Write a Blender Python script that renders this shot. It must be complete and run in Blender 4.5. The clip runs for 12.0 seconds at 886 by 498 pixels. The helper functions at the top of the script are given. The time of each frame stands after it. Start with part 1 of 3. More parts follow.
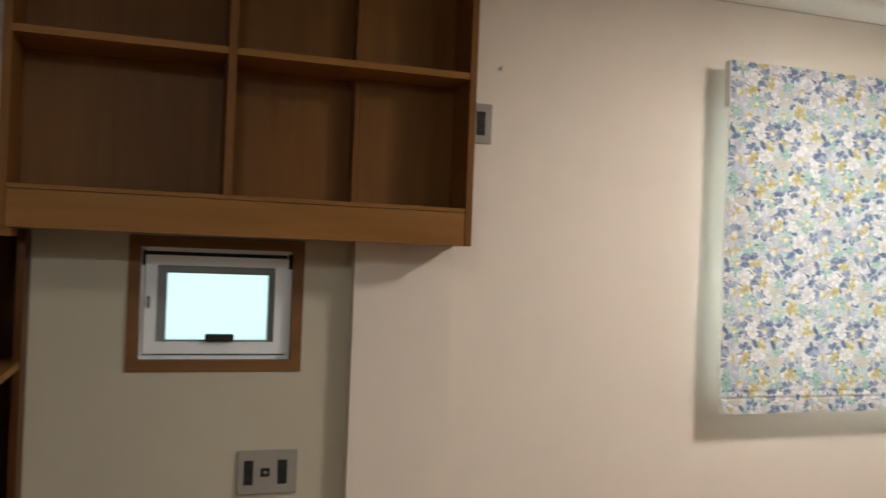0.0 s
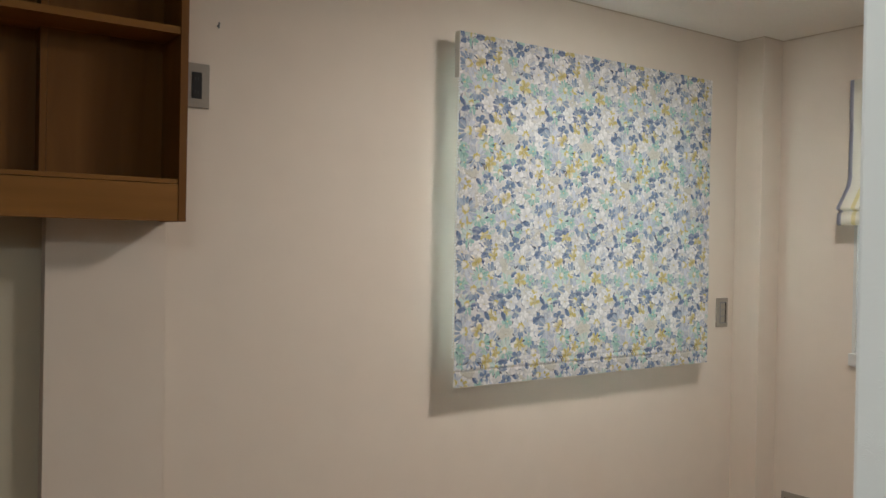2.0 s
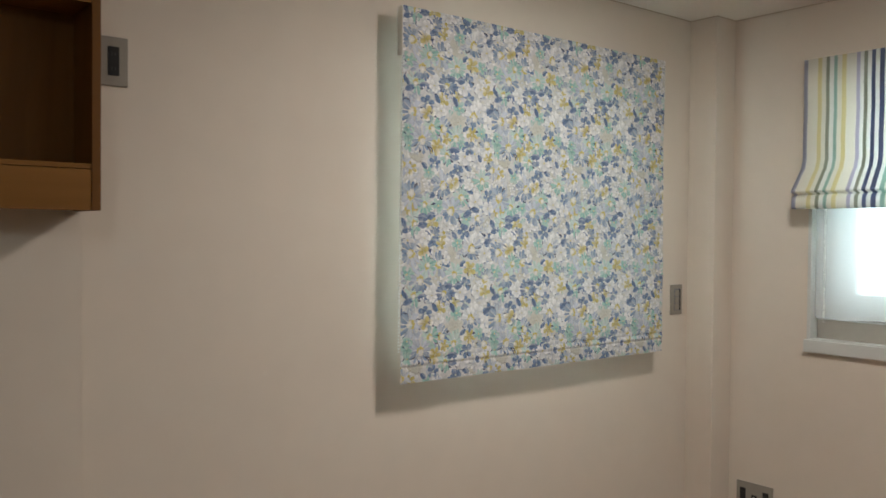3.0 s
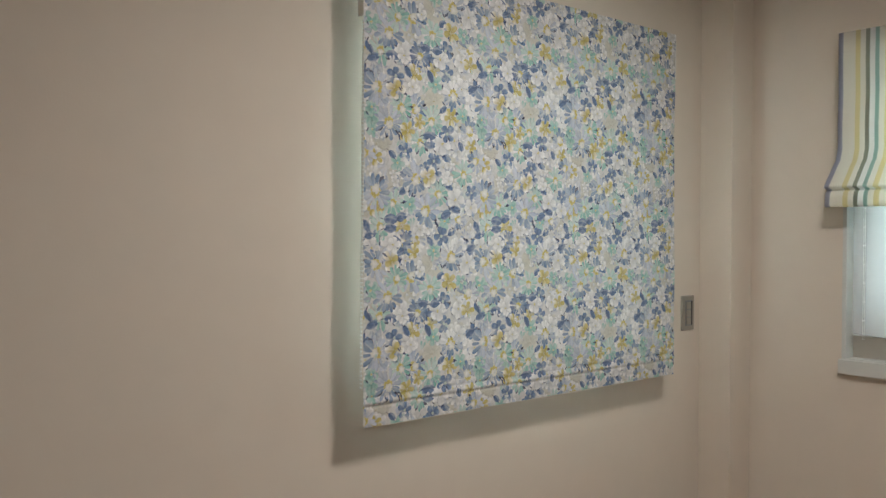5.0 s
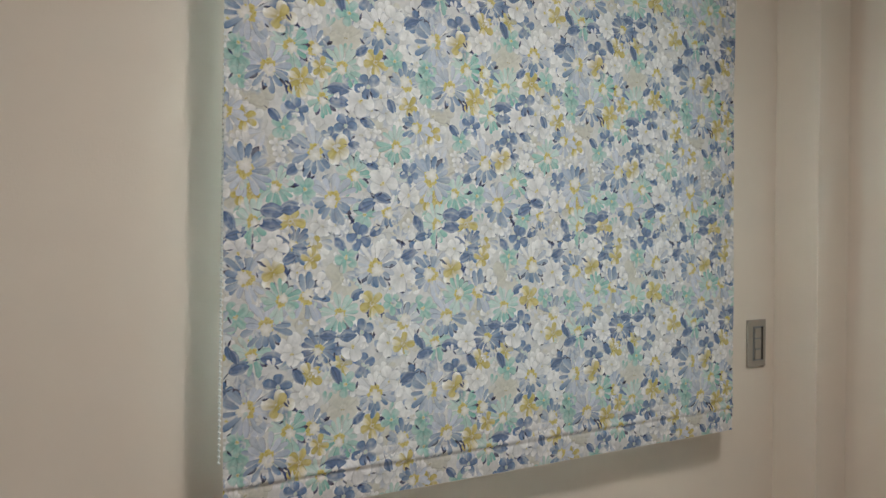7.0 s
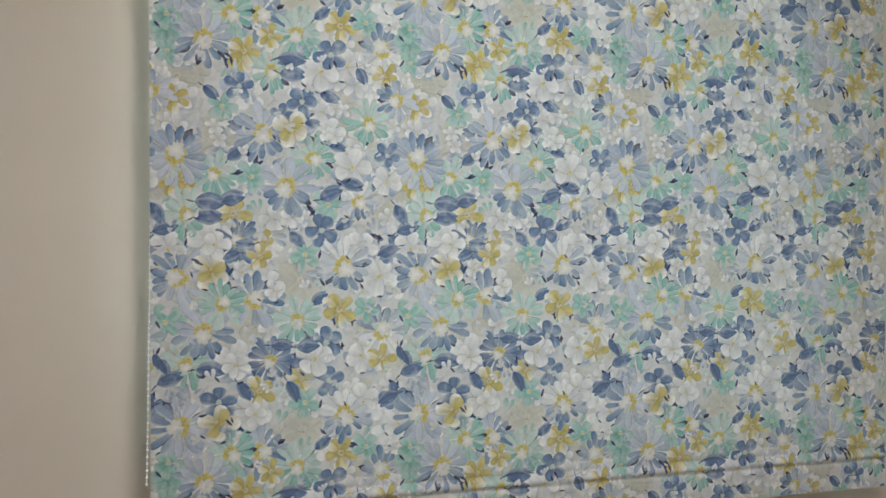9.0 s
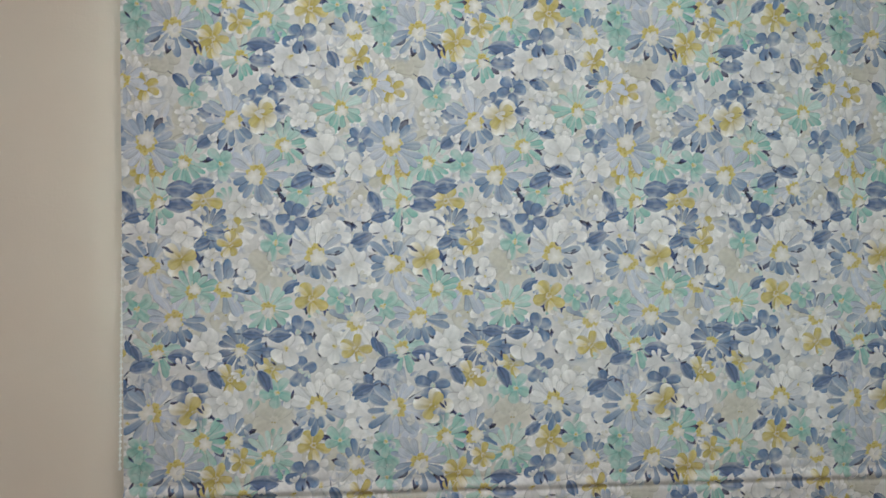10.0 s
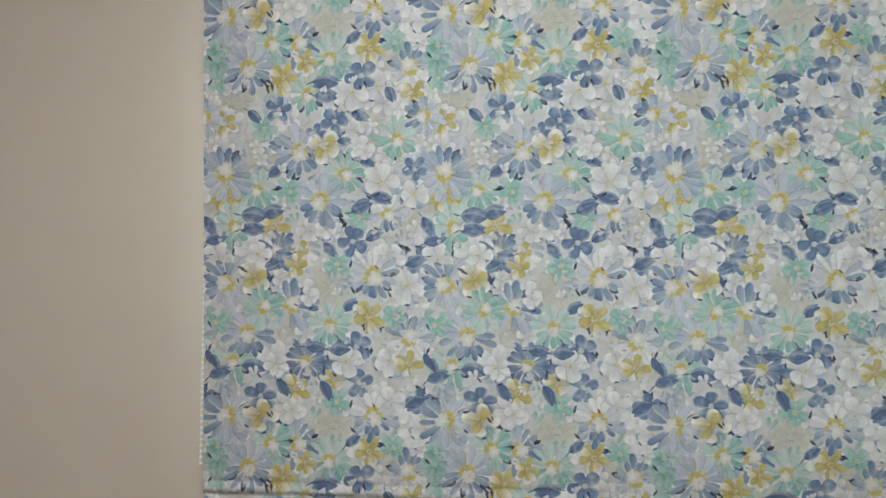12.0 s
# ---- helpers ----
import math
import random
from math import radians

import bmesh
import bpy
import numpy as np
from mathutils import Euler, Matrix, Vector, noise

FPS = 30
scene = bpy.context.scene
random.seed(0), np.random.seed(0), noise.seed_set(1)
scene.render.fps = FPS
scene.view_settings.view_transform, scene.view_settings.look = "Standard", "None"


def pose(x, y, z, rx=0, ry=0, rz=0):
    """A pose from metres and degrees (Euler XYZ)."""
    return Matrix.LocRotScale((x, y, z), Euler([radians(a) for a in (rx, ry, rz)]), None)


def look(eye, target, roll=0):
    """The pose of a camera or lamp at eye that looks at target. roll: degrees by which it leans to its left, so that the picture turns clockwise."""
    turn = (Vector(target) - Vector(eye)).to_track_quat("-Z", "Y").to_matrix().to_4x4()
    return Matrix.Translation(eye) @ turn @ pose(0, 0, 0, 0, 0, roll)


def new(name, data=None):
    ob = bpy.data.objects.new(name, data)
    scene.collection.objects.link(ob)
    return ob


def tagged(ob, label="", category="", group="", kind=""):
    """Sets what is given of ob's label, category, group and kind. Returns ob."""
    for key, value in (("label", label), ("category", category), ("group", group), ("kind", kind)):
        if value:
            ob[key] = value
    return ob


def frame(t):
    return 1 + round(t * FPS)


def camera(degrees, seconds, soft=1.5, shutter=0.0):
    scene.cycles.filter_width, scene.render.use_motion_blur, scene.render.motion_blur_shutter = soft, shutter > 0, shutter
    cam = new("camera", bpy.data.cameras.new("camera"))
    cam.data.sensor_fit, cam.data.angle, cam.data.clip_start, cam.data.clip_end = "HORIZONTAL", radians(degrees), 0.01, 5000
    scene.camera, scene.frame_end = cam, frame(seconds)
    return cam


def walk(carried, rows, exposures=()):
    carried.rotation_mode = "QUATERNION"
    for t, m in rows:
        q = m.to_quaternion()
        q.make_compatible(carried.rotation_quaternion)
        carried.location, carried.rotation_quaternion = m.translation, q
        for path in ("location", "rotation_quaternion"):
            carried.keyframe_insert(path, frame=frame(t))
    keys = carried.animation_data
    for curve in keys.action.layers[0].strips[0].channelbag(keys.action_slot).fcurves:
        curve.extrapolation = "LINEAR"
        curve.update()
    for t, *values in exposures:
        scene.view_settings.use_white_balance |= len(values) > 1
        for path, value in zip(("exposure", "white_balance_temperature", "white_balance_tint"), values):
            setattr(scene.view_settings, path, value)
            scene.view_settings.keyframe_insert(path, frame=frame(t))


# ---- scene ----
cam = camera(55.4, 12.0, soft=1.5, shutter=0.3)
PATH = [
    (0, (-1.714, -2.407, 1.543), (-1.094, -0.506, 1.56), 2.2),
    (0.5, (-1.679, -2.283, 1.568), (-0.807, -0.483, 1.571), 1),
    (1, (-1.667, -2.219, 1.542), (-0.615, -0.519, 1.553), 0.9),
    (1.5, (-1.628, -2.257, 1.541), (-0.511, -0.598, 1.537), 1.6),
    (2, (-1.6, -2.286, 1.531), (-0.447, -0.652, 1.518), 1.1),
    (2.5, (-1.547, -2.271, 1.532), (-0.368, -0.655, 1.499), 1.8),
    (3, (-1.495, -2.175, 1.53), (-0.25, -0.61, 1.491), 0.5),
    (3.2, (-1.479, -2.144, 1.534), (-0.207, -0.602, 1.488), 0.4),
    (4.8, (-1.225, -1.832, 1.542), (0.057, -0.298, 1.501), -0.3),
    (5, (-1.169, -1.781, 1.538), (0.118, -0.251, 1.504), 0.2),
    (5.5, (-1.038, -1.628, 1.533), (0.261, -0.107, 1.498), 0.3),
    (6, (-0.894, -1.501, 1.525), (0.421, 0.005, 1.484), -0.9),
    (6.5, (-0.672, -1.444, 1.533), (0.608, 0.093, 1.516), 0.7),
    (6.7, (-0.574, -1.439, 1.533), (0.628, 0.159, 1.511), 0.9),
    (8.3, (-0.116, -1.359, 1.523), (0.711, 0.462, 1.523), -0.5),
    (8.5, (-0.049, -1.378, 1.529), (0.662, 0.491, 1.524), -0.4),
    (9, (0.094, -1.381, 1.513), (0.611, 0.551, 1.501), -0.1),
    (9.5, (0.237, -1.352, 1.499), (0.603, 0.615, 1.486), 1.5),
    (10, (0.36, -1.368, 1.495), (0.537, 0.624, 1.481), -0.3),
    (10.5, (0.498, -1.423, 1.49), (0.526, 0.576, 1.476), 0.5),
    (11, (0.56, -1.454, 1.488), (0.501, 0.545, 1.468), -1.4),
    (11.5, (0.542, -1.452, 1.501), (0.422, 0.544, 1.483), -0.1),
    (12, (0.514, -1.441, 1.545), (0.339, 0.551, 1.512), 0.3),
]
LIGHT = [(0, 0.1, 6250, 14.5), (1, -0.12, 6190, 14), (2.5, -0.48, 6130, 12), (5.5, -0.63, 6070, 11.5), (8.5, -0.62, 5850, 9), (10.5, -0.6, 5790, 8.5), (12, -0.6, 5790, 8.5)]
walk(cam, [(t, look(eye, target, roll)) for t, eye, target, roll in PATH], LIGHT)

# ---- world and lamps ----
CEIL = 2.438
world = bpy.data.worlds.new("sky")
scene.world = world
world.use_nodes = True
sky = world.node_tree.nodes.new("ShaderNodeTexSky")
sky.sky_type, sky.sun_disc, sky.sun_elevation, sky.sun_rotation = "NISHITA", False, radians(45), radians(120)
world.node_tree.links.new(sky.outputs[0], world.node_tree.nodes["Background"].inputs[0])
world.node_tree.nodes["Background"].inputs[1].default_value = 0.12


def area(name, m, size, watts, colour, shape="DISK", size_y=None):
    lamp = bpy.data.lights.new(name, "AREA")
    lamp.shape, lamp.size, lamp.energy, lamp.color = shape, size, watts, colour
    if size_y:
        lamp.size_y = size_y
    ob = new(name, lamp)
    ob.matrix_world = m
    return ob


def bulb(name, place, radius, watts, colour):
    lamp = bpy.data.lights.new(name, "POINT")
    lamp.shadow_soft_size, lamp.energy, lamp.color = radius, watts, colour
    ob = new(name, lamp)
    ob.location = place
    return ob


area("ceiling_lamp_room", pose(0.38, -1.24, CEIL - 0.03), 0.34, 31, (1.0, 0.93, 0.83))
# extra point light at the same spot, added to brighten ceiling and wall tops
bulb("room_fill_rim", (0.38, -1.24, CEIL - 0.075), 0.07, 7.5, (1.0, 0.93, 0.83))
# unseen cool fill at the back, added to lift the shadows
bulb("room_fill_back", (0.8, -3.1, CEIL - 0.15), 0.25, 13, (0.84, 1.0, 0.97))
# unseen passage lights, added to brighten the partition and fill from the left
area("passage_fill_lamp", pose(-2.0, -2.45, CEIL - 0.03), 0.25, 17, (0.95, 1.0, 0.95))
bulb("doorway_fill_lamp", (-2.0, -2.45, CEIL - 0.14), 0.12, 5, (0.84, 1.0, 0.95))


# ---- materials ----
def lin(r, g, b):
    return tuple(((c / 255) / 12.92 if c / 255 <= 0.04045 else ((c / 255 + 0.055) / 1.055) ** 2.4) for c in (r, g, b))


def material(name, colour, rough=0.6, metal=0.0, scale=30.0, vary=0.06, bump=0.0, bump_scale=200.0, stretch=(1, 1, 1), spec=0.5, coarse=2.5):
    m = bpy.data.materials.new(name)
    m.use_nodes = True
    n, l = m.node_tree.nodes, m.node_tree.links
    b = n["Principled BSDF"]
    b.inputs["Roughness"].default_value, b.inputs["Metallic"].default_value = rough, metal
    b.inputs["Specular IOR Level"].default_value = spec
    tc, mp = n.new("ShaderNodeTexCoord"), n.new("ShaderNodeMapping")
    mp.inputs["Scale"].default_value = stretch
    l.new(tc.outputs["Object"], mp.inputs[0])
    fine, wide = n.new("ShaderNodeTexNoise"), n.new("ShaderNodeTexNoise")
    fine.inputs["Scale"].default_value, fine.inputs["Detail"].default_value = scale, 5
    wide.inputs["Scale"].default_value, wide.inputs["Detail"].default_value = coarse, 3
    l.new(mp.outputs[0], fine.inputs[0])
    l.new(tc.outputs["Object"], wide.inputs[0])
    add = n.new("ShaderNodeMath")
    l.new(fine.outputs[0], add.inputs[0])
    l.new(wide.outputs[0], add.inputs[1])
    ramp = n.new("ShaderNodeMapRange")
    ramp.inputs[1].default_value, ramp.inputs[2].default_value = 0.6, 1.4
    ramp.inputs[3].default_value, ramp.inputs[4].default_value = 1 - vary, 1 + vary
    l.new(add.outputs[0], ramp.inputs[0])
    mul = n.new("ShaderNodeVectorMath")
    mul.operation = "SCALE"
    mul.inputs[0].default_value = colour
    l.new(ramp.outputs[0], mul.inputs["Scale"])
    l.new(mul.outputs[0], b.inputs["Base Color"])
    if bump:
        tex, bp = n.new("ShaderNodeTexNoise"), n.new("ShaderNodeBump")
        tex.inputs["Scale"].default_value, tex.inputs["Detail"].default_value = bump_scale, 4
        bp.inputs["Strength"].default_value, bp.inputs["Distance"].default_value = bump, 0.002
        l.new(mp.outputs[0], tex.inputs[0])
        l.new(tex.outputs[0], bp.inputs["Height"])
        l.new(bp.outputs[0], b.inputs["Normal"])
    return m


def wood(name, dark, light, along):
    """Straight-grained wood; along: the axis of the grain."""
    m = bpy.data.materials.new(name)
    m.use_nodes = True
    n, l = m.node_tree.nodes, m.node_tree.links
    b = n["Principled BSDF"]
    b.inputs["Roughness"].default_value, b.inputs["Specular IOR Level"].default_value = 0.5, 0.18
    tc, mp = n.new("ShaderNodeTexCoord"), n.new("ShaderNodeMapping")
    s = [16.0, 16.0, 16.0]
    s["xyz".index(along)] = 1.6
    mp.inputs["Scale"].default_value = s
    l.new(tc.outputs["Object"], mp.inputs[0])
    info, off = n.new("ShaderNodeObjectInfo"), n.new("ShaderNodeVectorMath")
    off.operation = "ADD"
    l.new(mp.outputs[0], off.inputs[0])
    l.new(info.outputs["Random"], off.inputs[1])
    grain, pores = n.new("ShaderNodeTexNoise"), n.new("ShaderNodeTexNoise")
    grain.inputs["Scale"].default_value, grain.inputs["Detail"].default_value, grain.inputs["Distortion"].default_value = 1.0, 4, 0.8
    pores.inputs["Scale"].default_value, pores.inputs["Detail"].default_value = 5.0, 3
    l.new(off.outputs[0], grain.inputs[0])
    l.new(off.outputs[0], pores.inputs[0])
    ramp = n.new("ShaderNodeValToRGB")
    ramp.color_ramp.elements[0].position, ramp.color_ramp.elements[0].color = 0.2, (*dark, 1)
    ramp.color_ramp.elements[1].position, ramp.color_ramp.elements[1].color = 0.85, (*light, 1)
    l.new(grain.outputs[0], ramp.inputs[0])
    l.new(ramp.outputs[0], b.inputs["Base Color"])
    bp = n.new("ShaderNodeBump")
    bp.inputs["Strength"].default_value, bp.inputs["Distance"].default_value = 0.12, 0.001
    l.new(pores.outputs[0], bp.inputs["Height"])
    l.new(bp.outputs[0], b.inputs["Normal"])
    return m


def wallpaper(name, colour, weave=260.0, relief=0.18):
    """Vinyl wallpaper with a fine woven relief."""
    m = material(name, colour, 0.75, 0, 9.0, 0.03, spec=0.25, coarse=1.2)
    n, l = m.node_tree.nodes, m.node_tree.links
    b = n["Principled BSDF"]
    tc = n.new("ShaderNodeTexCoord")
    heights = []
    for st in ((0.35, 0.35, 1.0), (1.0, 1.0, 0.3)):
        mp, tex = n.new("ShaderNodeMapping"), n.new("ShaderNodeTexNoise")
        mp.inputs["Scale"].default_value = st
        tex.inputs["Scale"].default_value, tex.inputs["Detail"].default_value = weave, 3
        l.new(tc.outputs["Object"], mp.inputs[0])
        l.new(mp.outputs[0], tex.inputs[0])
        heights.append(tex)
    add, bp = n.new("ShaderNodeMath"), n.new("ShaderNodeBump")
    l.new(heights[0].outputs[0], add.inputs[0])
    l.new(heights[1].outputs[0], add.inputs[1])
    bp.inputs["Strength"].default_value, bp.inputs["Distance"].default_value = relief, 0.001
    l.new(add.outputs[0], bp.inputs["Height"])
    l.new(bp.outputs[0], b.inputs["Normal"])
    return m


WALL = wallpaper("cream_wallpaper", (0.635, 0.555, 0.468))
# one even tone, darker and greener than WALL
ALCOVE = wallpaper("alcove_wallpaper", (0.455, 0.41, 0.312))
SNOW = wallpaper("white_embossed_wallpaper", (0.80, 0.80, 0.77), 420.0, 0.07)
CEILING = material("ceiling_paper", (0.78, 0.74, 0.69), 0.85, 0, 60, 0.03, 0.2, 350)
FLOOR = wood("floor_boards", (0.20, 0.11, 0.05), (0.34, 0.20, 0.10), "x")
# same oak as OAK_X, with the cabinet's interior shade put into its colour
OAK = wood("oak_upright_shaded", (0.118, 0.047, 0.009), (0.19, 0.081, 0.0165), "z")
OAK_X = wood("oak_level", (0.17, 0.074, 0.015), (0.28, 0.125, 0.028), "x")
# OAK at about half brightness, offsetting the passage light on the shelf unit
DIMMED_OAK = wood("dimmed_oak_upright", (0.066, 0.025, 0.0055), (0.11, 0.044, 0.0105), "z")
BROWN = wood("brown_window_casing", (0.12, 0.055, 0.019), (0.2, 0.095, 0.033), "x")
UPVC = material("white_window_plastic", (0.72, 0.74, 0.74), 0.35, 0, 20, 0.02)
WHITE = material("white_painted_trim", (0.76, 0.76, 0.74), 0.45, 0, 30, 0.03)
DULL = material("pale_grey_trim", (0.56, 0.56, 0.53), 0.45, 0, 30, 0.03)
GREY = material("grey_gasket", (0.16, 0.17, 0.17), 0.5, 0, 40, 0.06)
BLACK = material("dark_plastic", (0.022, 0.02, 0.019), 0.6, 0, 60, 0.1, spec=0.2)
PLATE = material("silver_grey_plate", (0.285, 0.255, 0.215), 0.6, 0.0, 80, 0.04, spec=0.12)
SLOT = material("socket_slot", (0.05, 0.048, 0.045), 0.7, 0, 60, 0.1, spec=0.2)
STEEL = material("steel", (0.5, 0.5, 0.5), 0.3, 1.0, 80, 0.05)
# the shade of the window recess is put into this rail's beige
BEIGE = material("sash_rail_in_shade", (0.50, 0.46, 0.40), 0.5, 0, 40, 0.04)
BEAD = material("white_bead", (0.85, 0.85, 0.83), 0.25, 0, 60, 0.02)
LINING = material("shade_lining", (0.70, 0.69, 0.65), 0.9, 0, 300, 0.05, 0.3, 900)


def glow(name, colour, strength):
    m = bpy.data.materials.new(name)
    m.use_nodes = True
    b = m.node_tree.nodes["Principled BSDF"]
    b.inputs["Base Color"].default_value = (0, 0, 0, 1)
    b.inputs["Emission Color"].default_value, b.inputs["Emission Strength"].default_value = (*colour, 1), strength
    return m


def glass(name, rough):
    m = bpy.data.materials.new(name)
    m.use_nodes = True
    b = m.node_tree.nodes["Principled BSDF"]
    b.inputs["Transmission Weight"].default_value, b.inputs["Roughness"].default_value, b.inputs["IOR"].default_value = 1, rough, 1.45
    b.inputs["Base Color"].default_value = (0.95, 1.0, 0.98, 1)
    return m


GLASS = glass("frosted_glass", 0.45)
DAY_DIM = glow("pale_daylight_outside", (0.74, 1.0, 0.95), 1.1)
DAY_NORTH = glow("north_daylight_outside", (0.84, 0.98, 0.96), 16.0)
DAY = glow("daylight_outside", (0.84, 1.0, 0.97), 7.0)


# ---- mesh helpers ----
def box(bm, x0, x1, y0, y1, z0, z1, bevel=0.0):
    r = bmesh.ops.create_cube(bm, size=1)
    for v in r["verts"]:
        v.co = Vector(((x0 + x1) / 2 + v.co.x * (x1 - x0), (y0 + y1) / 2 + v.co.y * (y1 - y0), (z0 + z1) / 2 + v.co.z * (z1 - z0)))
    if bevel:
        edges = list({e for v in r["verts"] for e in v.link_edges})
        bmesh.ops.bevel(bm, geom=edges, offset=bevel, segments=2, affect="EDGES", profile=0.6)
    return bm


def boxes(rows, bevel=0.0):
    bm = bmesh.new()
    for r in rows:
        box(bm, *r, bevel=bevel)
    return bm


def link(name, bm, mat, parent=None, label=""):
    me = bpy.data.meshes.new(name)
    bm.to_mesh(me)
    bm.free()
    for m in mat if isinstance(mat, (list, tuple)) else (mat,):
        me.materials.append(m)
    ob = new(name, me)
    if parent:
        ob.parent = parent
    if label:
        ob["label"] = label
    return ob


def part(name, bm, mat, parent, label=""):
    return link(name, bm, mat, parent, label)


def structure(name, bm, mat, label, category):
    return tagged(link(name, bm, mat), label, category, kind="structure")


def thing(name, label, category, group=""):
    return tagged(new(name), label, category, group)


def rod(bm, a, b, r, seg=10):
    a, b = Vector(a), Vector(b)
    d = b - a
    m = Matrix.Translation((a + b) / 2) @ d.to_track_quat("Z", "Y").to_matrix().to_4x4()
    bmesh.ops.create_cone(bm, cap_ends=True, segments=seg, radius1=r, radius2=r, depth=d.length, matrix=m)
    return bm


def wall_with_hole(bm, axis, a0, a1, d0, d1, z0, z1, h0, h1, hz0, hz1):
    """A wall along an axis (0: x, 1: y), d0 to d1 thick, with one opening."""
    for p0, p1, q0, q1 in ((a0, h0, z0, z1), (h1, a1, z0, z1), (h0, h1, z0, hz0), (h0, h1, hz1, z1)):
        if axis == 0:
            box(bm, p0, p1, d0, d1, q0, q1)
        else:
            box(bm, d0, d1, p0, p1, q0, q1)
    return bm


# ---- the room ----
XL, XR, YB = -3.4, 1.71, -5.6
ALC = 0.008      # face of the alcove wall
PIL_F, PIL_L, PIL_R = -0.04, -1.205, -0.911
structure("floor", boxes([(XL - 0.15, XR + 0.3, YB - 0.15, 0.35, -0.12, 0)]), FLOOR, "brown wooden board floor of the room", "floor")
structure("ceiling", boxes([(XL - 0.15, XR + 0.3, YB - 0.15, 0.35, CEIL, CEIL + 0.12)]), CEILING, "off-white papered ceiling over the room", "ceiling")
W3 = (0.085, 1.195, 1.145, 2.115)
structure("wall_north", wall_with_hole(bmesh.new(), 0, PIL_R - 0.01, XR + 0.3, 0, 0.2, 0, CEIL, W3[0], W3[1], W3[2], W3[3]), WALL, "cream woven-textured wallpaper wall behind the flowered blind", "wall")
W1 = (-1.785, -1.366, 1.228, 1.543)
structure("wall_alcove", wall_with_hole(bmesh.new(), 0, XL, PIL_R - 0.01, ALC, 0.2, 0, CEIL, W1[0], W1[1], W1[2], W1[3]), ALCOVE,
          "papered alcove wall with a small window, toned darker than the cream wall", "wall")
structure("wall_pier", boxes([(PIL_L, PIL_R, PIL_F, 0.015, 0, CEIL)], 0.0008), WALL, "shallow cream papered pier beside the alcove", "wall")
structure("wall_corner_column", boxes([(1.574, XR + 0.05, -0.128, 0.1, 0, CEIL)], 0.0012), WALL, "cream papered column boxed into the room corner", "column")
W2 = (-1.36, -0.465, 1.11, 2.16)
structure("wall_east", wall_with_hole(bmesh.new(), 1, YB, -0.001, XR, XR + 0.22, 0, CEIL, W2[0], W2[1], W2[2], W2[3]), WALL,
          "cream papered side wall with a white window", "wall")
structure("wall_south", boxes([(XL - 0.15, XR + 0.22, YB - 0.15, YB, 0, CEIL)]), WALL, "plain cream papered wall closing the room", "wall")
structure("wall_west", boxes([(XL - 0.15, XL, YB, 0.2, 0, CEIL)]), WALL, "plain cream papered wall closing the passage", "wall")
E_X, E_Y = -1.165, -2.0482


def snowflake(bm, y, z, r, turn):
    """A raised six-armed snowflake on the face of the partition that looks to -x."""
    for k in range(6):
        a = turn + k * math.pi / 3
        ca, sa = math.cos(a), math.sin(a)

        def bar(s0, t0, s1, t1, w):
            p, q = Vector((y + s0 * ca - t0 * sa, z + s0 * sa + t0 * ca)), Vector((y + s1 * ca - t1 * sa, z + s1 * sa + t1 * ca))
            n = (q - p).normalized().orthogonal() * w
            low = [bm.verts.new((E_X, *c)) for c in (p + n, q + n * 0.6, q - n * 0.6, p - n)]
            top = [bm.verts.new((E_X - 0.00007, *c)) for c in (p + n * 0.3, q + n * 0.2, q - n * 0.2, p - n * 0.3)]
            bm.faces.new(top)
            for i in range(4):
                bm.faces.new((low[i], low[(i + 1) % 4], top[(i + 1) % 4], top[i]))
        for s, reach, spread in ((0.30, 0.24, 0.07), (0.58, 0.2, 0.12), (0.74, 0.2, 0.1)):
            for sgn in (1, -1):
                bar(r * s, sgn * r * 0.03, r * (s + reach), sgn * r * (0.03 + spread * 1.6), r * 0.05)
        bar(r * 0.84, 0, r * 1.02, 0, r * 0.05)
        bar(r * 0.34, r * 0.2, r * 0.50, r * 0.28, r * 0.045)


bm = boxes([(E_X, E_X + 0.13, YB, E_Y, 0, CEIL)], 0.0025)
for y, z, r, turn in ((-2.079, 1.471, 0.020, 0.5), (-2.060, 1.429, 0.0098, 0.2), (-2.0595, 1.631, 0.0095, 0.4), (-2.092, 1.575, 0.011, 0.3)):
    snowflake(bm, y, z, r, turn)
rs = random.Random(4)
for i in range(260):
    y, z = -2.13 - (i % 13) * 0.062 + rs.uniform(-0.015, 0.015), 0.9 + (i // 13) * 0.07 + rs.uniform(-0.018, 0.018)
    snowflake(bm, y, z, rs.choice((0.01, 0.013, 0.02)), rs.uniform(0, 1))
bmesh.ops.recalc_face_normals(bm, faces=bm.faces)
structure("wall_partition", bm, SNOW, "white partition wall papered with embossed snowflakes", "wall")

# ---- wall shelf cabinet ----
CX0, CX1, CF, CZ0, CZ1 = -2.103, -0.911, -0.196, 1.573, 2.42
cab = thing("wall_cabinet", "open brown oak wall cabinet of empty compartments over the alcove", "cabinet")
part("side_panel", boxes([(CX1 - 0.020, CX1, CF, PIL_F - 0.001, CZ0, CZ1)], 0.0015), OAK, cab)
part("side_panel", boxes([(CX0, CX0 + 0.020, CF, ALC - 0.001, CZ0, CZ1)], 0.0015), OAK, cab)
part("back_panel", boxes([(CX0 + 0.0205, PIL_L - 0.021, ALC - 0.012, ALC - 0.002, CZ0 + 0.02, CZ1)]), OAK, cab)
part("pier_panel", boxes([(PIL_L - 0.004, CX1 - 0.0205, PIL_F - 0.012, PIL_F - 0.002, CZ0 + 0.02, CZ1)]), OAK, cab)
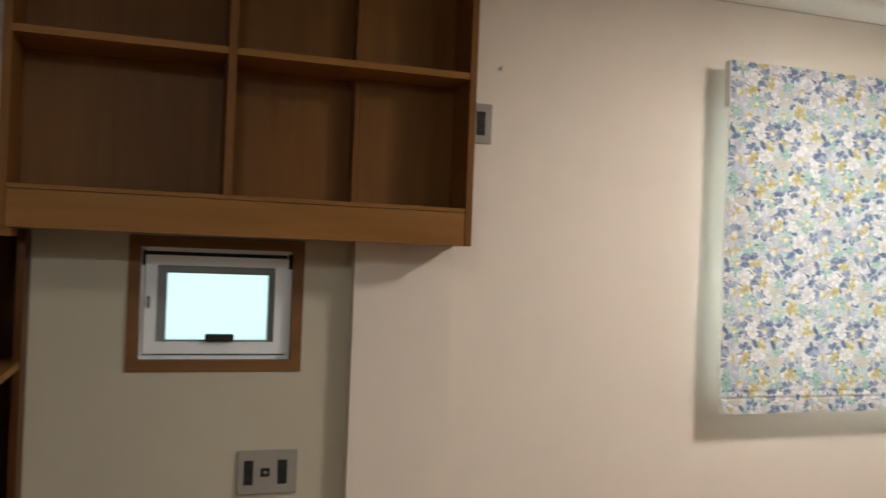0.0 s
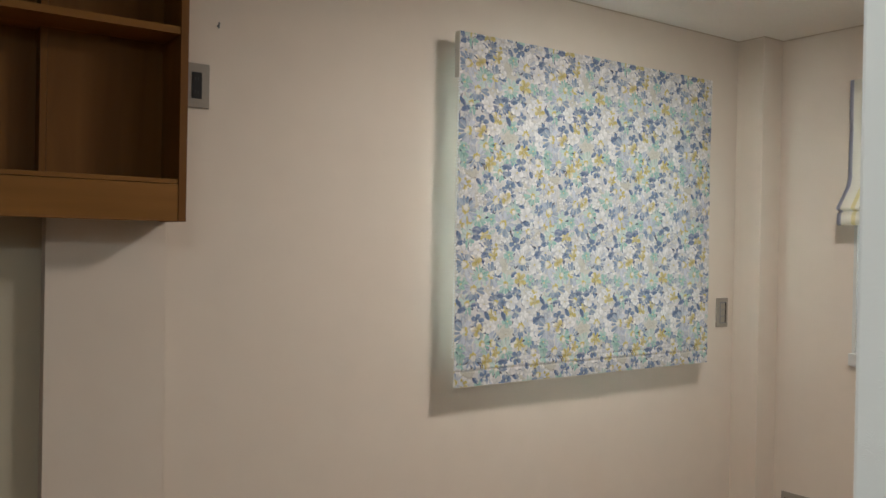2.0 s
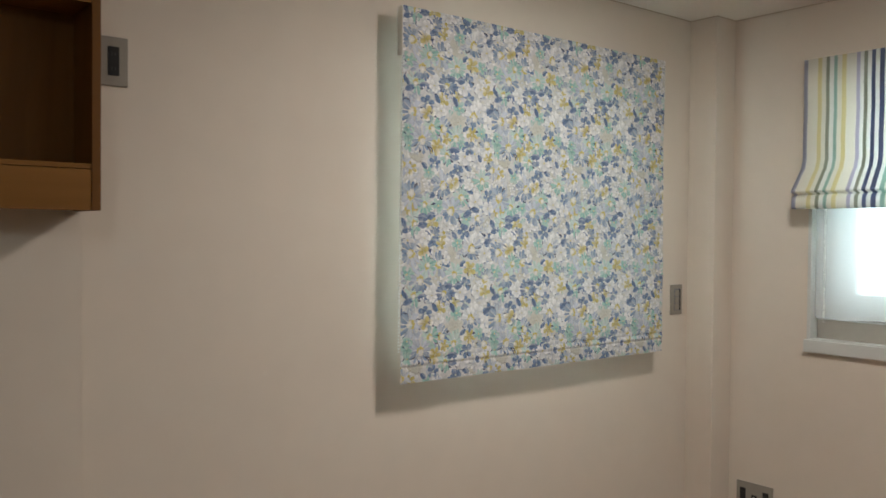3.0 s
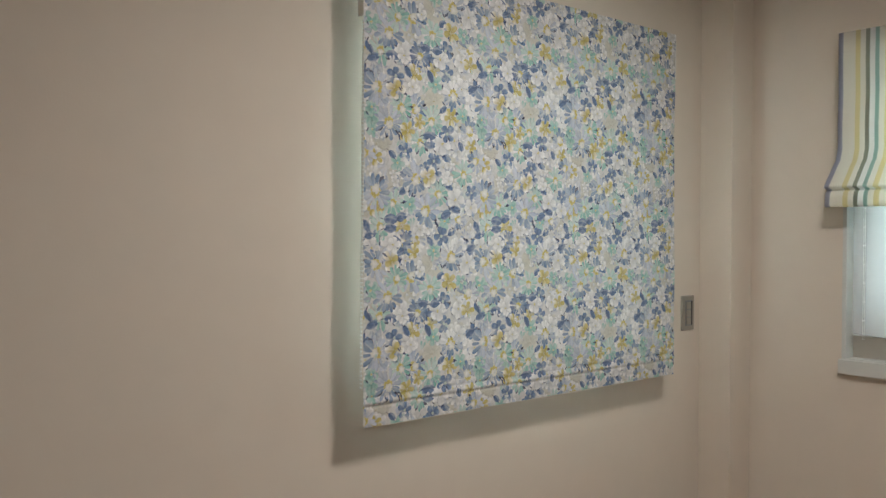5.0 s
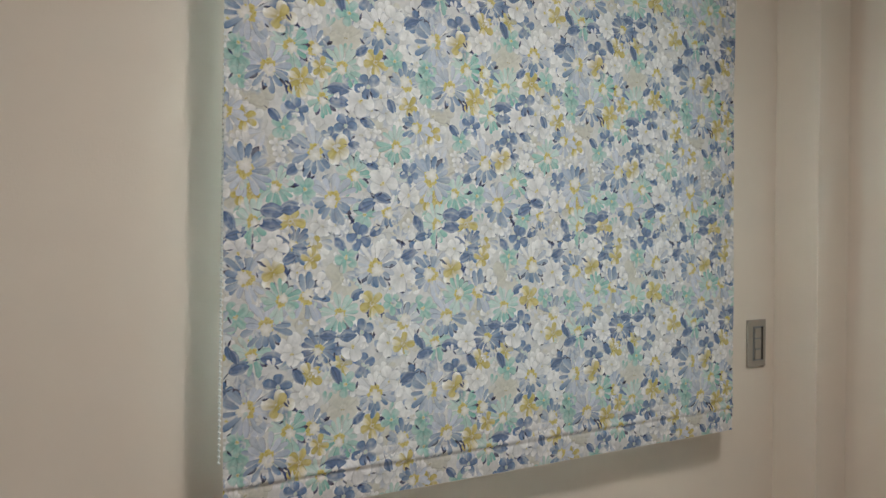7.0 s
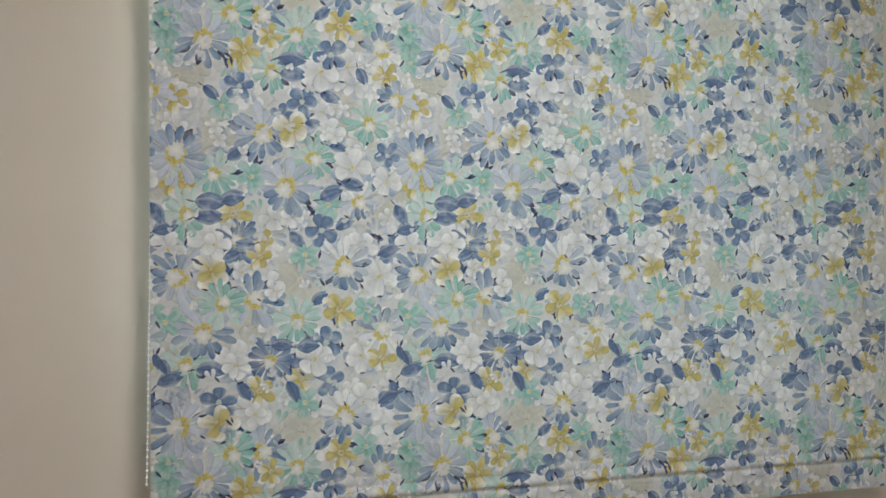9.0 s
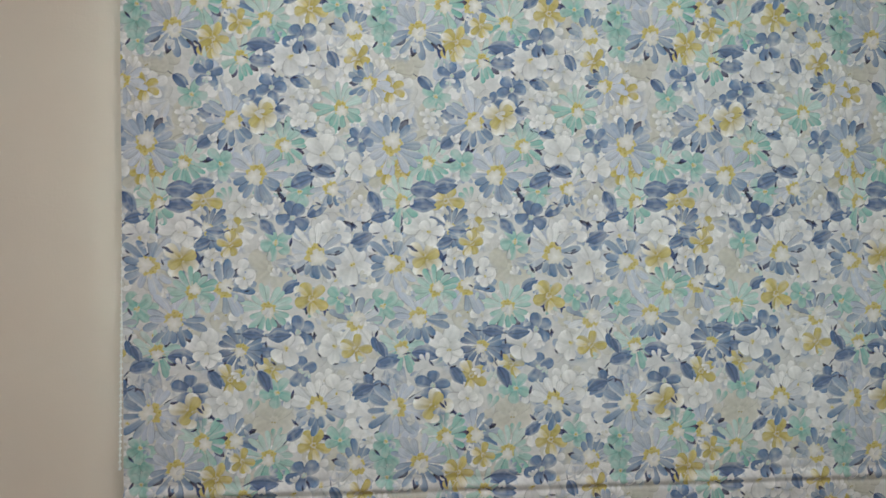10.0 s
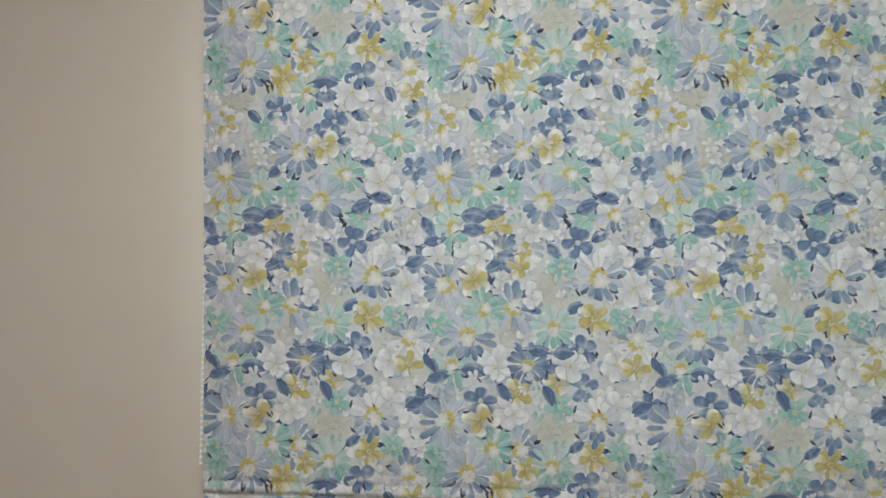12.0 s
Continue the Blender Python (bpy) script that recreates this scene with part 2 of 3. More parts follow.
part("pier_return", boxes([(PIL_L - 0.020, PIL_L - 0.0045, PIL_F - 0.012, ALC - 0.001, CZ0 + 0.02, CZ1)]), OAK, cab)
part("bottom_board", boxes([(CX0 + 0.0205, PIL_L - 0.021, CF + 0.021, ALC - 0.0125, CZ0 + 0.085, CZ0 + 0.103),
                            (PIL_L - 0.021, CX1 - 0.0205, CF + 0.021, PIL_F - 0.0125, CZ0 + 0.085, CZ0 + 0.103)]), OAK_X, cab)
part("under_board", boxes([(CX0 + 0.0205, PIL_L - 0.021, CF + 0.021, ALC - 0.0125, CZ0 + 0.004, CZ0 + 0.018),
                           (PIL_L - 0.021, CX1 - 0.0205, CF + 0.021, PIL_F - 0.0125, CZ0 + 0.004, CZ0 + 0.018)]), OAK_X, cab)
part("front_rail", boxes([(CX0 + 0.0205, CX1 - 0.0205, CF + 0.002, CF + 0.0205, CZ0, CZ0 + 0.092)], 0.0012), OAK_X, cab)
part("front_bead", boxes([(CX0 + 0.0205, CX1 - 0.0205, CF + 0.003, CF + 0.0205, CZ0 + 0.0935, CZ0 + 0.105)], 0.001), OAK_X, cab)
for z in (2.047, 2.40):
    for x0, x1 in ((CX0 + 0.0205, -1.5855), (-1.5635, CX1 - 0.0205)):
        x2 = min(x1, PIL_L - 0.021)
        rows = [(x0, x2, CF + 0.003, ALC - 0.0125, z - 0.009, z + 0.009)]
        if x1 > x2:
            rows.append((x2, x1, CF + 0.003, PIL_F - 0.0125, z - 0.009, z + 0.009))
        part("shelf", boxes(rows), OAK_X, cab)
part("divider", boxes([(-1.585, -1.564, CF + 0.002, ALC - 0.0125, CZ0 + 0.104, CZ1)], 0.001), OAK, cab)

# ---- shelf unit below, open to the side ----
UX = -2.05
unit = thing("shelf_unit", "dark brown open shelf unit standing under the wall cabinet", "shelf")
part("back_post", boxes([(UX - 0.02, UX, -0.085, ALC - 0.001, 0, CZ0 - 0.003)], 0.0015), DIMMED_OAK, unit)
part("front_post", boxes([(UX - 0.02, UX, -0.62, -0.56, 0, CZ0 - 0.003)], 0.0015), DIMMED_OAK, unit)
part("far_side", boxes([(UX - 0.5, UX - 0.48, -0.62, ALC - 0.001, 0, CZ0 - 0.003)]), DIMMED_OAK, unit)
part("back_panel", boxes([(UX - 0.479, UX - 0.0205, ALC - 0.014, ALC - 0.001, 0, CZ0 - 0.003)]), DIMMED_OAK, unit)
part("front_panel", boxes([(UX - 0.479, UX - 0.0205, -0.62, -0.605, 0, CZ0 - 0.003)]), DIMMED_OAK, unit)
part("top_board", boxes([(UX - 0.479, UX - 0.0205, -0.604, ALC - 0.0145, CZ0 - 0.021, CZ0 - 0.003)]), OAK_X, unit)
for z in (0.08, 0.45, 0.84, 1.222):
    part("shelf", boxes([(UX - 0.479, UX - 0.004, -0.604, ALC - 0.0145, z, z + 0.018)]), OAK_X, unit)

# ---- small alcove window ----
win = tagged(new("window_1"), "small white top-hung window of bright frosted glass in a brown casing", "window", kind="structure")
X0, X1, Z0, Z1 = -1.812, -1.341, 1.2, 1.57


def ring(x0, x1, z0, z1, w, y0, y1, bevel=0.001):
    """A rectangular frame standing in a wall along x."""
    return boxes([(x0, x1, y0, y1, z1 - w, z1), (x0, x1, y0, y1, z0, z0 + w), (x0, x0 + w, y0, y1, z0 + w, z1 - w), (x1 - w, x1, y0, y1, z0 + w, z1 - w)], bevel)


part("casing", ring(X0, X1, Z0, Z1, 0.031, 0.003 - 0.008 + ALC, 0.075), BROWN, win, "brown wooden casing")
part("outer_frame", ring(X0 + 0.030, X1 - 0.030, Z0 + 0.030, Z1 - 0.030, 0.0125, 0.030, 0.1), UPVC, win)
part("seal", ring(X0 + 0.040, X1 - 0.040, Z0 + 0.040, Z1 - 0.040, 0.02, 0.045, 0.1), BLACK, win)
SA = (X0 + 0.044, X1 - 0.041, Z0 + 0.047, Z1 - 0.053)
OP = (-1.737, -1.419, 1.280, 1.490)
sash = part("sash", boxes([(SA[0], SA[1], 0.022, 0.06, OP[3], SA[3]), (SA[0], SA[1], 0.022, 0.06, SA[2], OP[2]),
                           (SA[0], OP[0], 0.0222, 0.06, OP[2], OP[3]), (OP[1], SA[1], 0.0222, 0.06, OP[2], OP[3])]), UPVC, win)
part("gasket", boxes([(OP[0] - 0.002, OP[1] + 0.002, 0.032, 0.056, OP[3] - 0.021, OP[3] + 0.002), (OP[0] - 0.002, OP[1] + 0.002, 0.032, 0.056, OP[2] - 0.002, OP[2] + 0.004),
                      (OP[0] - 0.002, OP[0] + 0.026, 0.0322, 0.056, OP[2], OP[3]), (OP[1] - 0.017, OP[1] + 0.002, 0.0322, 0.056, OP[2], OP[3])]), GREY, win)
part("pane", boxes([(OP[0], OP[1], 0.044, 0.049, OP[2], OP[3])]), GLASS, win).visible_shadow = False
part("handle", boxes([(-1.606, -1.530, 0.006, 0.030, 1.2835, 1.302)], 0.003), BLACK, win, "dark pull handle")
part("latch", boxes([(-1.7615, -1.7535, 0.014, 0.026, 1.372, 1.404)], 0.002), GREY, win, "dark grey side latch")
part("strip_label", boxes([(-1.474, -1.445, 0.0225, 0.0238, 1.499, 1.504)]), material("yellow_strip", (0.65, 0.55, 0.18), 0.5), win, "pale yellow sticker")
for x in (-1.378, -1.772):
    part("hinge", boxes([(x - 0.005, x + 0.005, 0.022, 0.04, 1.488, 1.53)], 0.001), BLACK, win)
structure("backdrop_1", boxes([(-2.3, -0.9, 0.6, 0.61, 0.8, 2.0)]), DAY_DIM, "bright pale daylight outside the small window", "daylight")

# ---- window behind the flowered blind ----
win3 = tagged(new("window_3"), "white window with frosted glass covered by the flowered blind", "window", kind="structure")
X0, X1, Z0, Z1 = W3
part("window_frame", ring(X0 - 0.002, X1 + 0.002, Z0 - 0.002, Z1 + 0.002, 0.04, 0.03, 0.09), UPVC, win3)
part("pane", boxes([(X0 + 0.036, X1 - 0.036, 0.055, 0.06, Z0 + 0.036, Z1 - 0.036)]), GLASS, win3).visible_shadow = False
structure("backdrop_3", boxes([(-0.6, 1.55, 0.6, 0.61, 0.6, 2.4)]), DAY_NORTH, "pale daylight outside the covered window", "daylight")

# ---- white window in the side wall ----
win2 = tagged(new("window_2"), "white side window with a pale sill and bright glass", "window", kind="structure")
Y0, Y1, SZ0, SZ1 = W2


def ring_y(y0, y1, z0, z1, w, x0, x1, bevel=0.001):
    return boxes([(x0, x1, y0, y1, z1 - w, z1), (x0, x1, y0, y1, z0, z0 + w), (x0, x1, y0, y0 + w, z0 + w, z1 - w), (x0, x1, y1 - w, y1, z0 + w, z1 - w)], bevel)


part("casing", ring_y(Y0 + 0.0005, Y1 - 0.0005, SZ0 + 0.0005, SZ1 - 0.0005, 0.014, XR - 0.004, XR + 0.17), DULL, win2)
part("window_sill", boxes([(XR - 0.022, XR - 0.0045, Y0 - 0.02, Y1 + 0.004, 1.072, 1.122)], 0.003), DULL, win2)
part("lower_rail", boxes([(XR + 0.052, XR + 0.10, Y0 + 0.012, Y1 - 0.012, SZ0 + 0.012, 1.205)], 0.002), BEIGE, win2)
part("sash", boxes([(XR + 0.047, XR + 0.10, Y0 + 0.010, Y1 - 0.010, 1.1985, 1.305), (XR + 0.047, XR + 0.10, Y0 + 0.010, Y1 - 0.010, 2.05, SZ1 - 0.010),
                    (XR + 0.0473, XR + 0.10, Y1 - 0.165, Y1 - 0.010, 1.305, 2.05), (XR + 0.0473, XR + 0.10, Y0 + 0.010, Y0 + 0.165, 1.305, 2.05)]), UPVC, win2)
part("pane", boxes([(XR + 0.07, XR + 0.075, Y0 + 0.16, Y1 - 0.16, 1.30, 2.055)]), GLASS, win2).visible_shadow = False
structure("backdrop_2", boxes([(XR + 0.8, XR + 0.81, -3.2, 0.8, 0.2, 2.9)]), DAY, "bright pale daylight outside the side window", "daylight")


# ---- plates on the walls ----
def plate(name, label, origin, turn, w, h, sockets, category):
    """A wall plate whose front looks to -y before the turn; sockets: x, z, width, height, depth of each dark insert."""
    ob = thing(name, label, category)
    ob.matrix_world = pose(*origin, 0, 0, turn)
    part("cover", boxes([(-w / 2, w / 2, -0.008, 0, -h / 2, h / 2)], 0.0025), PLATE, ob)
    for x, z, sw, sh, kind in sockets:
        s = part("insert", boxes([(x - sw / 2, x + sw / 2, -0.0095, -0.0005, z - sh / 2, z + sh / 2)], 0.001), BLACK if kind else PLATE, ob)
        if kind == 2:
            for dz in (-sh / 4, sh / 4):
                part("slot", boxes([(x - 0.005, x - 0.003, -0.0101, -0.009, z + dz - 0.004, z + dz + 0.004),
                                    (x + 0.003, x + 0.005, -0.0101, -0.009, z + dz - 0.004, z + dz + 0.004)]), SLOT, s)
        if kind == 3:
            bm2 = bmesh.new()
            rod(bm2, (x, -0.0095, z), (x, -0.016, z), 0.0045, 14)
            part("jack", bm2, STEEL, s)
    return ob


plate("socket_plate", "silver-grey triple socket plate on the alcove wall", (-1.423, ALC, 0.917), 0, 0.166, 0.123,
      [(-0.052, 0, 0.026, 0.068, 2), (-0.006, 0, 0.025, 0.024, 3), (0.042, 0, 0.026, 0.068, 2)], "socket")
plate("socket_plate", "silver-grey triple socket plate low on the side wall", (XR, -0.252, 0.434), -90, 0.164, 0.12,
      [(-0.052, 0, 0.026, 0.068, 2), (0, 0, 0.025, 0.024, 3), (0.052, 0, 0.026, 0.068, 2)], "socket")
plate("socket_plate", "silver-grey single socket plate high beside the cabinet", (-0.826, 0, 1.95), 0, 0.072, 0.122,
      [(0, 0, 0.028, 0.072, 2)], "socket")
sw = plate("light_switch", "slim silver-grey wall switch beside the flowered blind", (1.491, 0, 1.256), 0, 0.074, 0.126, [], "switch")
part("recess", boxes([(-0.018, 0.024, -0.0092, -0.0005, -0.046, 0.046)], 0.001), GREY, sw)
for k in range(3):
    part("rocker", boxes([(-0.015, 0.012, -0.0125, -0.009, -0.042 + k * 0.0285, -0.0165 + k * 0.0285)], 0.0015), PLATE, sw)
part("edge_strip", boxes([(0.0145, 0.022, -0.0105, -0.009, -0.044, 0.044)], 0.0005), BLACK, sw)

hook = thing("wall_pin", "tiny metal pin stuck in the wallpaper", "pin")
bm = bmesh.new()
rod(bm, (0, 0, 0), (0, -0.012, 0.002), 0.0018, 8)
rod(bm, (0, -0.0115, -0.008), (0.001, -0.0115, 0.009), 0.0023, 8)
part("shank", bm, GREY, hook)
hook.matrix_world = pose(-0.768, 0, 2.122)


# ---- flowered fabric ----
SW, SZB, SZT, SY, HEM = 1.279, 1.066, 2.217, -0.092, 0.056
TU, TV, U0, V0 = 0.3615, 0.656, 0.0765, 1.816

INK = {k: np.array(lin(*v)) for k, v in {
    "navy": (99, 113, 143), "blue": (111, 133, 165), "sky": (147, 160, 184), "pale": (193, 197, 209), "teal": (133, 181, 171), "mint": (183, 201, 194), "olive": (178, 160, 88),
    "gold": (205, 190, 126), "chalk": (231, 228, 226), "milk": (205, 202, 200), "sand": (189, 185, 173), "linen": (206, 201, 191), "plum": (66, 60, 84)}.items()}
CW, CH = 480, 868


class Print:
    """Paints one repeat of the cloth's watercolour flowers, wrapping at its edges; lengths in metres, v downwards."""

    def __init__(self):
        self.rnd, self.px = random.Random(11), TU / CW
        self.a = np.tile(INK["milk"], (CH, CW, 1))
        self.wash = 0.6 * self.cloud(24, 44) + 0.4 * self.cloud(68, 123)

    def cloud(self, nx, ny):
        """A wrapping field of soft blotches from 0 to 1."""
        grid = np.array([[self.rnd.random() for _ in range(nx)] for _ in range(ny)])
        x, y = np.arange(CW) * nx / CW, np.arange(CH) * ny / CH
        ix, iy = np.floor(x).astype(int), np.floor(y).astype(int)
        kx, ky = (x - ix)[None, :], (y - iy)[:, None]
        kx, ky = kx * kx * (3 - 2 * kx), ky * ky * (3 - 2 * ky)
        at = lambda a, b: grid[np.ix_((iy + b) % ny, (ix + a) % nx)]
        return at(0, 0) * (1 - kx) * (1 - ky) + at(1, 0) * kx * (1 - ky) + at(0, 1) * (1 - kx) * ky + at(1, 1) * kx * ky

    def lay(self, u, v, reach, alpha_colour, wet=0.5):
        n = int(reach / self.px) + 3
        cx, cy = int(round(u / self.px)), int(round(v / self.px))
        ix, iy = np.arange(cx - n, cx + n + 1), np.arange(cy - n, cy + n + 1)
        gx, gy = np.meshgrid(ix * self.px - u, iy * self.px - v)
        alpha, colour = alpha_colour(gx, gy)
        rows, cols = np.ix_(iy % CH, ix % CW)
        bloom = (np.clip(self.wash[rows, cols] - 0.5, -0.5, 0.5) * wet)[..., None]
        colour = np.where(bloom > 0, colour + (INK["milk"] - colour) * bloom, colour * (1 + bloom * 0.45))
        self.a[rows, cols] += alpha[..., None] * (colour - self.a[rows, cols])

    def petal(self, u, v, angle, r0, r1, w, base, tip, shape="drop", alpha=0.94, rim=0.5, dark=0.16, wet=0.5):
        """One brush stroke from r0 to r1 along an angle: 'drop' widens to a round end, 'round' is a broad lobe, 'leaf' is pointed."""
        ca, sa, px, rnd = math.cos(angle), math.sin(angle), self.px, self.rnd
        bend, lit = rnd.uniform(-0.22, 0.22), (1 if rnd.random() < 0.5 else -1)
        gain, wob, ph, nick = rnd.uniform(0.95, 1.05), rnd.uniform(0.02, 0.09), rnd.uniform(0, 6.3), rnd.uniform(-0.25, 0.25)
        veins, streak = rnd.uniform(5, 8), (0.03 if shape == "round" else 0.1)

        def stroke(gx, gy):
            along, side = gx * ca + gy * sa, -gx * sa + gy * ca
            s = np.clip((along - r0) / (r1 - r0), 0, 1)
            side = side - bend * (r1 - r0) * s * (1 - s)
            end = s + nick * side / max(w, px) * 0.12
            if shape == "leaf":
                half = w * np.sin(np.pi * np.clip(s, 0, 1) ** 0.85) ** 0.8 * (1 + wob * np.sin(s * 11 + ph))
            elif shape == "round":
                half = w * np.clip(s, 0.02, 1) ** 0.42 * np.sqrt(np.clip(1 - np.clip(end, 0, 1) ** 4.5, 0, 1)) * (1 + wob * np.sin(s * 7 + ph))
            else:
                half = w * np.clip(s, 0.03, 1) ** 0.62 * np.sqrt(np.clip(1 - np.clip(end, 0, 1) ** 5, 0, 1)) * (1 + wob * np.sin(s * 8 + ph))
            inside = np.clip((half - np.abs(side)) / px + 0.5, 0, 1) * ((along > r0) & (along < r1))
            q = np.clip(side / np.maximum(half, px), -1, 1)
            tone = np.clip(s * 1.1 - 0.08 + 0.22 * lit * q + 0.06 * np.sin(q * veins + ph), 0, 1)[..., None]
            col = base * (1 - tone) + tip * tone
            col = col * (1 - dark * 0.55 * np.clip(q * lit - 0.35, 0, 1) + streak * np.sin(q * veins * 1.7 + ph) * np.clip(1.15 - s, 0, 1))[..., None]
            pale = (np.clip(-q * lit - 0.45, 0, 1) / 0.55 * rim * np.clip(1.25 - s * 0.5, 0, 1))[..., None]
            col = col + (INK["milk"] * 1.04 - col) * np.clip(pale, 0, 1)
            line = np.clip((np.abs(q) - 0.82) / 0.18, 0, 1) * (q * lit > 0) * dark
            if shape == "leaf":
                col = col * (1 - 0.18 * np.exp(-(side / (px * 1.3)) ** 2))[..., None]
            col = (col * (1 - line)[..., None]) * gain
            return inside * alpha, col
        self.lay(u, v, r1 * 1.05, stroke, wet)

    def crisp(self, n, amount):
        """Deepens the pigment at the edges of the strokes, over n cells."""
        soft = self.a
        for axis in (0, 1):
            soft = sum(np.roll(soft, k, axis) for k in range(-n, n + 1)) / (2 * n + 1)
        self.a = np.clip(self.a + amount * (self.a - soft), 0.03, 0.86)

    def blob(self, u, v, r, inner, outer, alpha=0.92):
        ph = [self.rnd.uniform(0, 6) for _ in range(3)]

        def stroke(gx, gy):
            d, a = np.hypot(gx, gy), np.arctan2(gy, gx)
            rr = r * (1 + 0.1 * np.sin(3 * a + ph[0]) + 0.1 * np.sin(6 * a + ph[1]) + 0.07 * np.sin(11 * a + ph[2]))
            k = np.clip(d / rr, 0, 1)[..., None]
            return np.clip((rr - d) / self.px * 0.5 + 0.5, 0, 1) * alpha, inner * (1 - k) + outer * k
        self.lay(u, v, r * 1.4, stroke, 0.3)

    def haze(self, u, v, r, ink, depth):
        """A loose wash without an edge."""
        def stroke(gx, gy):
            d, a = np.hypot(gx, gy), np.arctan2(gy, gx)
            edge = r * (1 + 0.15 * np.sin(3 * a + u * 900) + 0.1 * np.sin(7 * a + v * 500))
            return np.clip((edge - d) / (r * 0.45), 0, 1) * depth, np.broadcast_to(ink, gx.shape + (3,))
        self.lay(u, v, r * 1.35, stroke, 0.2)

    def daisy(self, u, v, r, way, dark, light, petals=14, eye=0.3):
        """A daisy whose petals are darkest towards way, with a gold and white eye."""
        rnd, a0 = self.rnd, self.rnd.uniform(0, 6.3)
        for k in range(2):
            a = way + rnd.uniform(-1.2, 1.2)
            self.petal(u, v, a, r * 0.5, r * rnd.uniform(0.88, 1.0), r * 0.13, INK["navy"] * 0.8, INK["plum"], "leaf", 0.85, 0, 0)
        for layer in (0, 1):
            order = list(range(petals // 2 + 1))
            rnd.shuffle(order)
            for k in order:
                a = a0 + (k + layer * 0.5) * math.tau / (petals // 2 + 1) + rnd.uniform(-0.14, 0.14)
                mix = min(1, max(0, 0.46 + 0.5 * math.cos(a - way) + rnd.uniform(-0.3, 0.3)))
                tip = light + (dark - light) * mix
                base = tip + (INK["milk"] - tip) * rnd.uniform(0.15, 0.5)
                if rnd.random() < 0.3:
                    base, tip = tip * 0.93, base
                long = r * rnd.uniform(0.76, 1.1) * (1.0 if layer else 1.04)
                self.petal(u, v, a, r * 0.14, long, r * rnd.uniform(0.14, 0.21), base, tip, "drop", 0.95, rnd.uniform(0.2, 0.8), 0.34)
        for k in range(5):
            self.petal(u, v, rnd.uniform(0, 6.3), r * 0.18, r * rnd.uniform(0.38, 0.5), r * 0.05, INK["gold"], INK["milk"], "drop", 0.6, 0, 0)
        self.blob(u, v, r * eye * 0.95, INK["olive"], INK["gold"])
        a = way + rnd.uniform(-0.6, 0.6)
        self.blob(u + math.cos(a) * r * 0.15, v + math.sin(a) * r * 0.15, r * eye * 0.78, INK["chalk"], INK["linen"])
        for k in range(3):
            b = a + math.pi + rnd.uniform(-0.9, 0.9)
            self.blob(u + math.cos(b) * r * eye * 0.7, v + math.sin(b) * r * eye * 0.7, r * 0.05, INK["olive"] * 0.85, INK["gold"])

    def blossom(self, u, v, r, way, base, tip, petals=5, eye="gold", rim=0.4, dark=0.16, wide=0.5, wet=0.5, fade=0.4):
        """An open flower of broad rounded lobes."""
        rnd = self.rnd
        order = list(range(petals))
        rnd.shuffle(order)
        for k in order:
            a = way + k * math.tau / petals + rnd.uniform(-0.2, 0.2)
            t = tip + (base - tip) * rnd.uniform(0, fade)
            self.petal(u, v, a, 0, r * rnd.uniform(0.82, 1.08), r * wide * rnd.uniform(0.85, 1.1), base, t, "round", 0.93, rim, dark, wet)
        self.blob(u, v, r * 0.15, INK[eye], INK["linen"], 0.85)
        for k in range(2):
            self.blob(u + rnd.uniform(-0.13, 0.13) * r, v + rnd.uniform(-0.13, 0.13) * r, r * 0.05, INK["olive"] * 0.8, INK[eye])

    def leaf(self, u, v, r, angle):
        c, s = math.cos(angle), math.sin(angle)
        t = INK["navy"] + (INK["blue"] - INK["navy"]) * self.rnd.uniform(0, 0.7)
        for lift, light in ((-0.1, INK["sky"]), (0.1, INK["navy"])):
            self.petal(u - r * c, v - r * s, angle + lift, 0, 2.0 * r, r * 0.5, INK["navy"] * 1.15, t * 1.15 + (light - t) * 0.4, "leaf", 0.93, 0.5, 0.25, 1.1)
        self.petal(u - r * c, v - r * s, angle + math.pi + self.rnd.uniform(-0.7, 0.7), 0, r * 0.7, r * 0.06, INK["plum"], INK["navy"], "leaf", 0.8, 0, 0)

    def sickle(self, u, v, r, angle):
        """A thin dark crescent in the gap under a petal."""
        a = angle + self.rnd.uniform(-0.2, 0.2)
        self.petal(u - r * math.cos(a), v - r * math.sin(a), a, 0, 2 * r, r * 0.3, INK["plum"], INK["navy"], "leaf", 0.9, 0, 0)


# motifs of one repeat: millimetres to the right of and down from its corner, radius, the way they face in degrees
WHITE_FLOWERS = [(169, 43, 33, 10), (211, 29, 29, 40), (176, 131, 16, 20), (218, 186, 33, 0), (273, 206, 24, 30), (9, 300, 38, 50), (260, 353, 33, 20),
                 (53, 344, 17, 10), (38, 479, 34, 0), (160, 477, 31, 60), (233, 476, 28, 20), (66, 555, 31, 30), (310, 311, 28, 0), (232, 307, 28, 10),
                 (186, 134, 22, 0), (233, 545, 28, 40), (290, 584, 25, 10), (94, 368, 26, 0), (126, 262, 20, 0)]
SAND_FLOWERS = [(356, 170, 34, 0), (20, 130, 29, 30), (342, 45, 31, 0), (260, 243, 28, 20), (140, 358, 40, 0), (76, 423, 39, 50), (142, 584, 37, 10),
                (205, 97, 25, 0), (324, 57, 31, 0), (102, 271, 24, 0), (308, 474, 33, 20), (233, 430, 29, 0), (57, 7, 34, 0), (306, 220, 26, 0),
                (213, 134, 24, 0), (304, 72, 23, 0), (244, 641, 31, 0)]
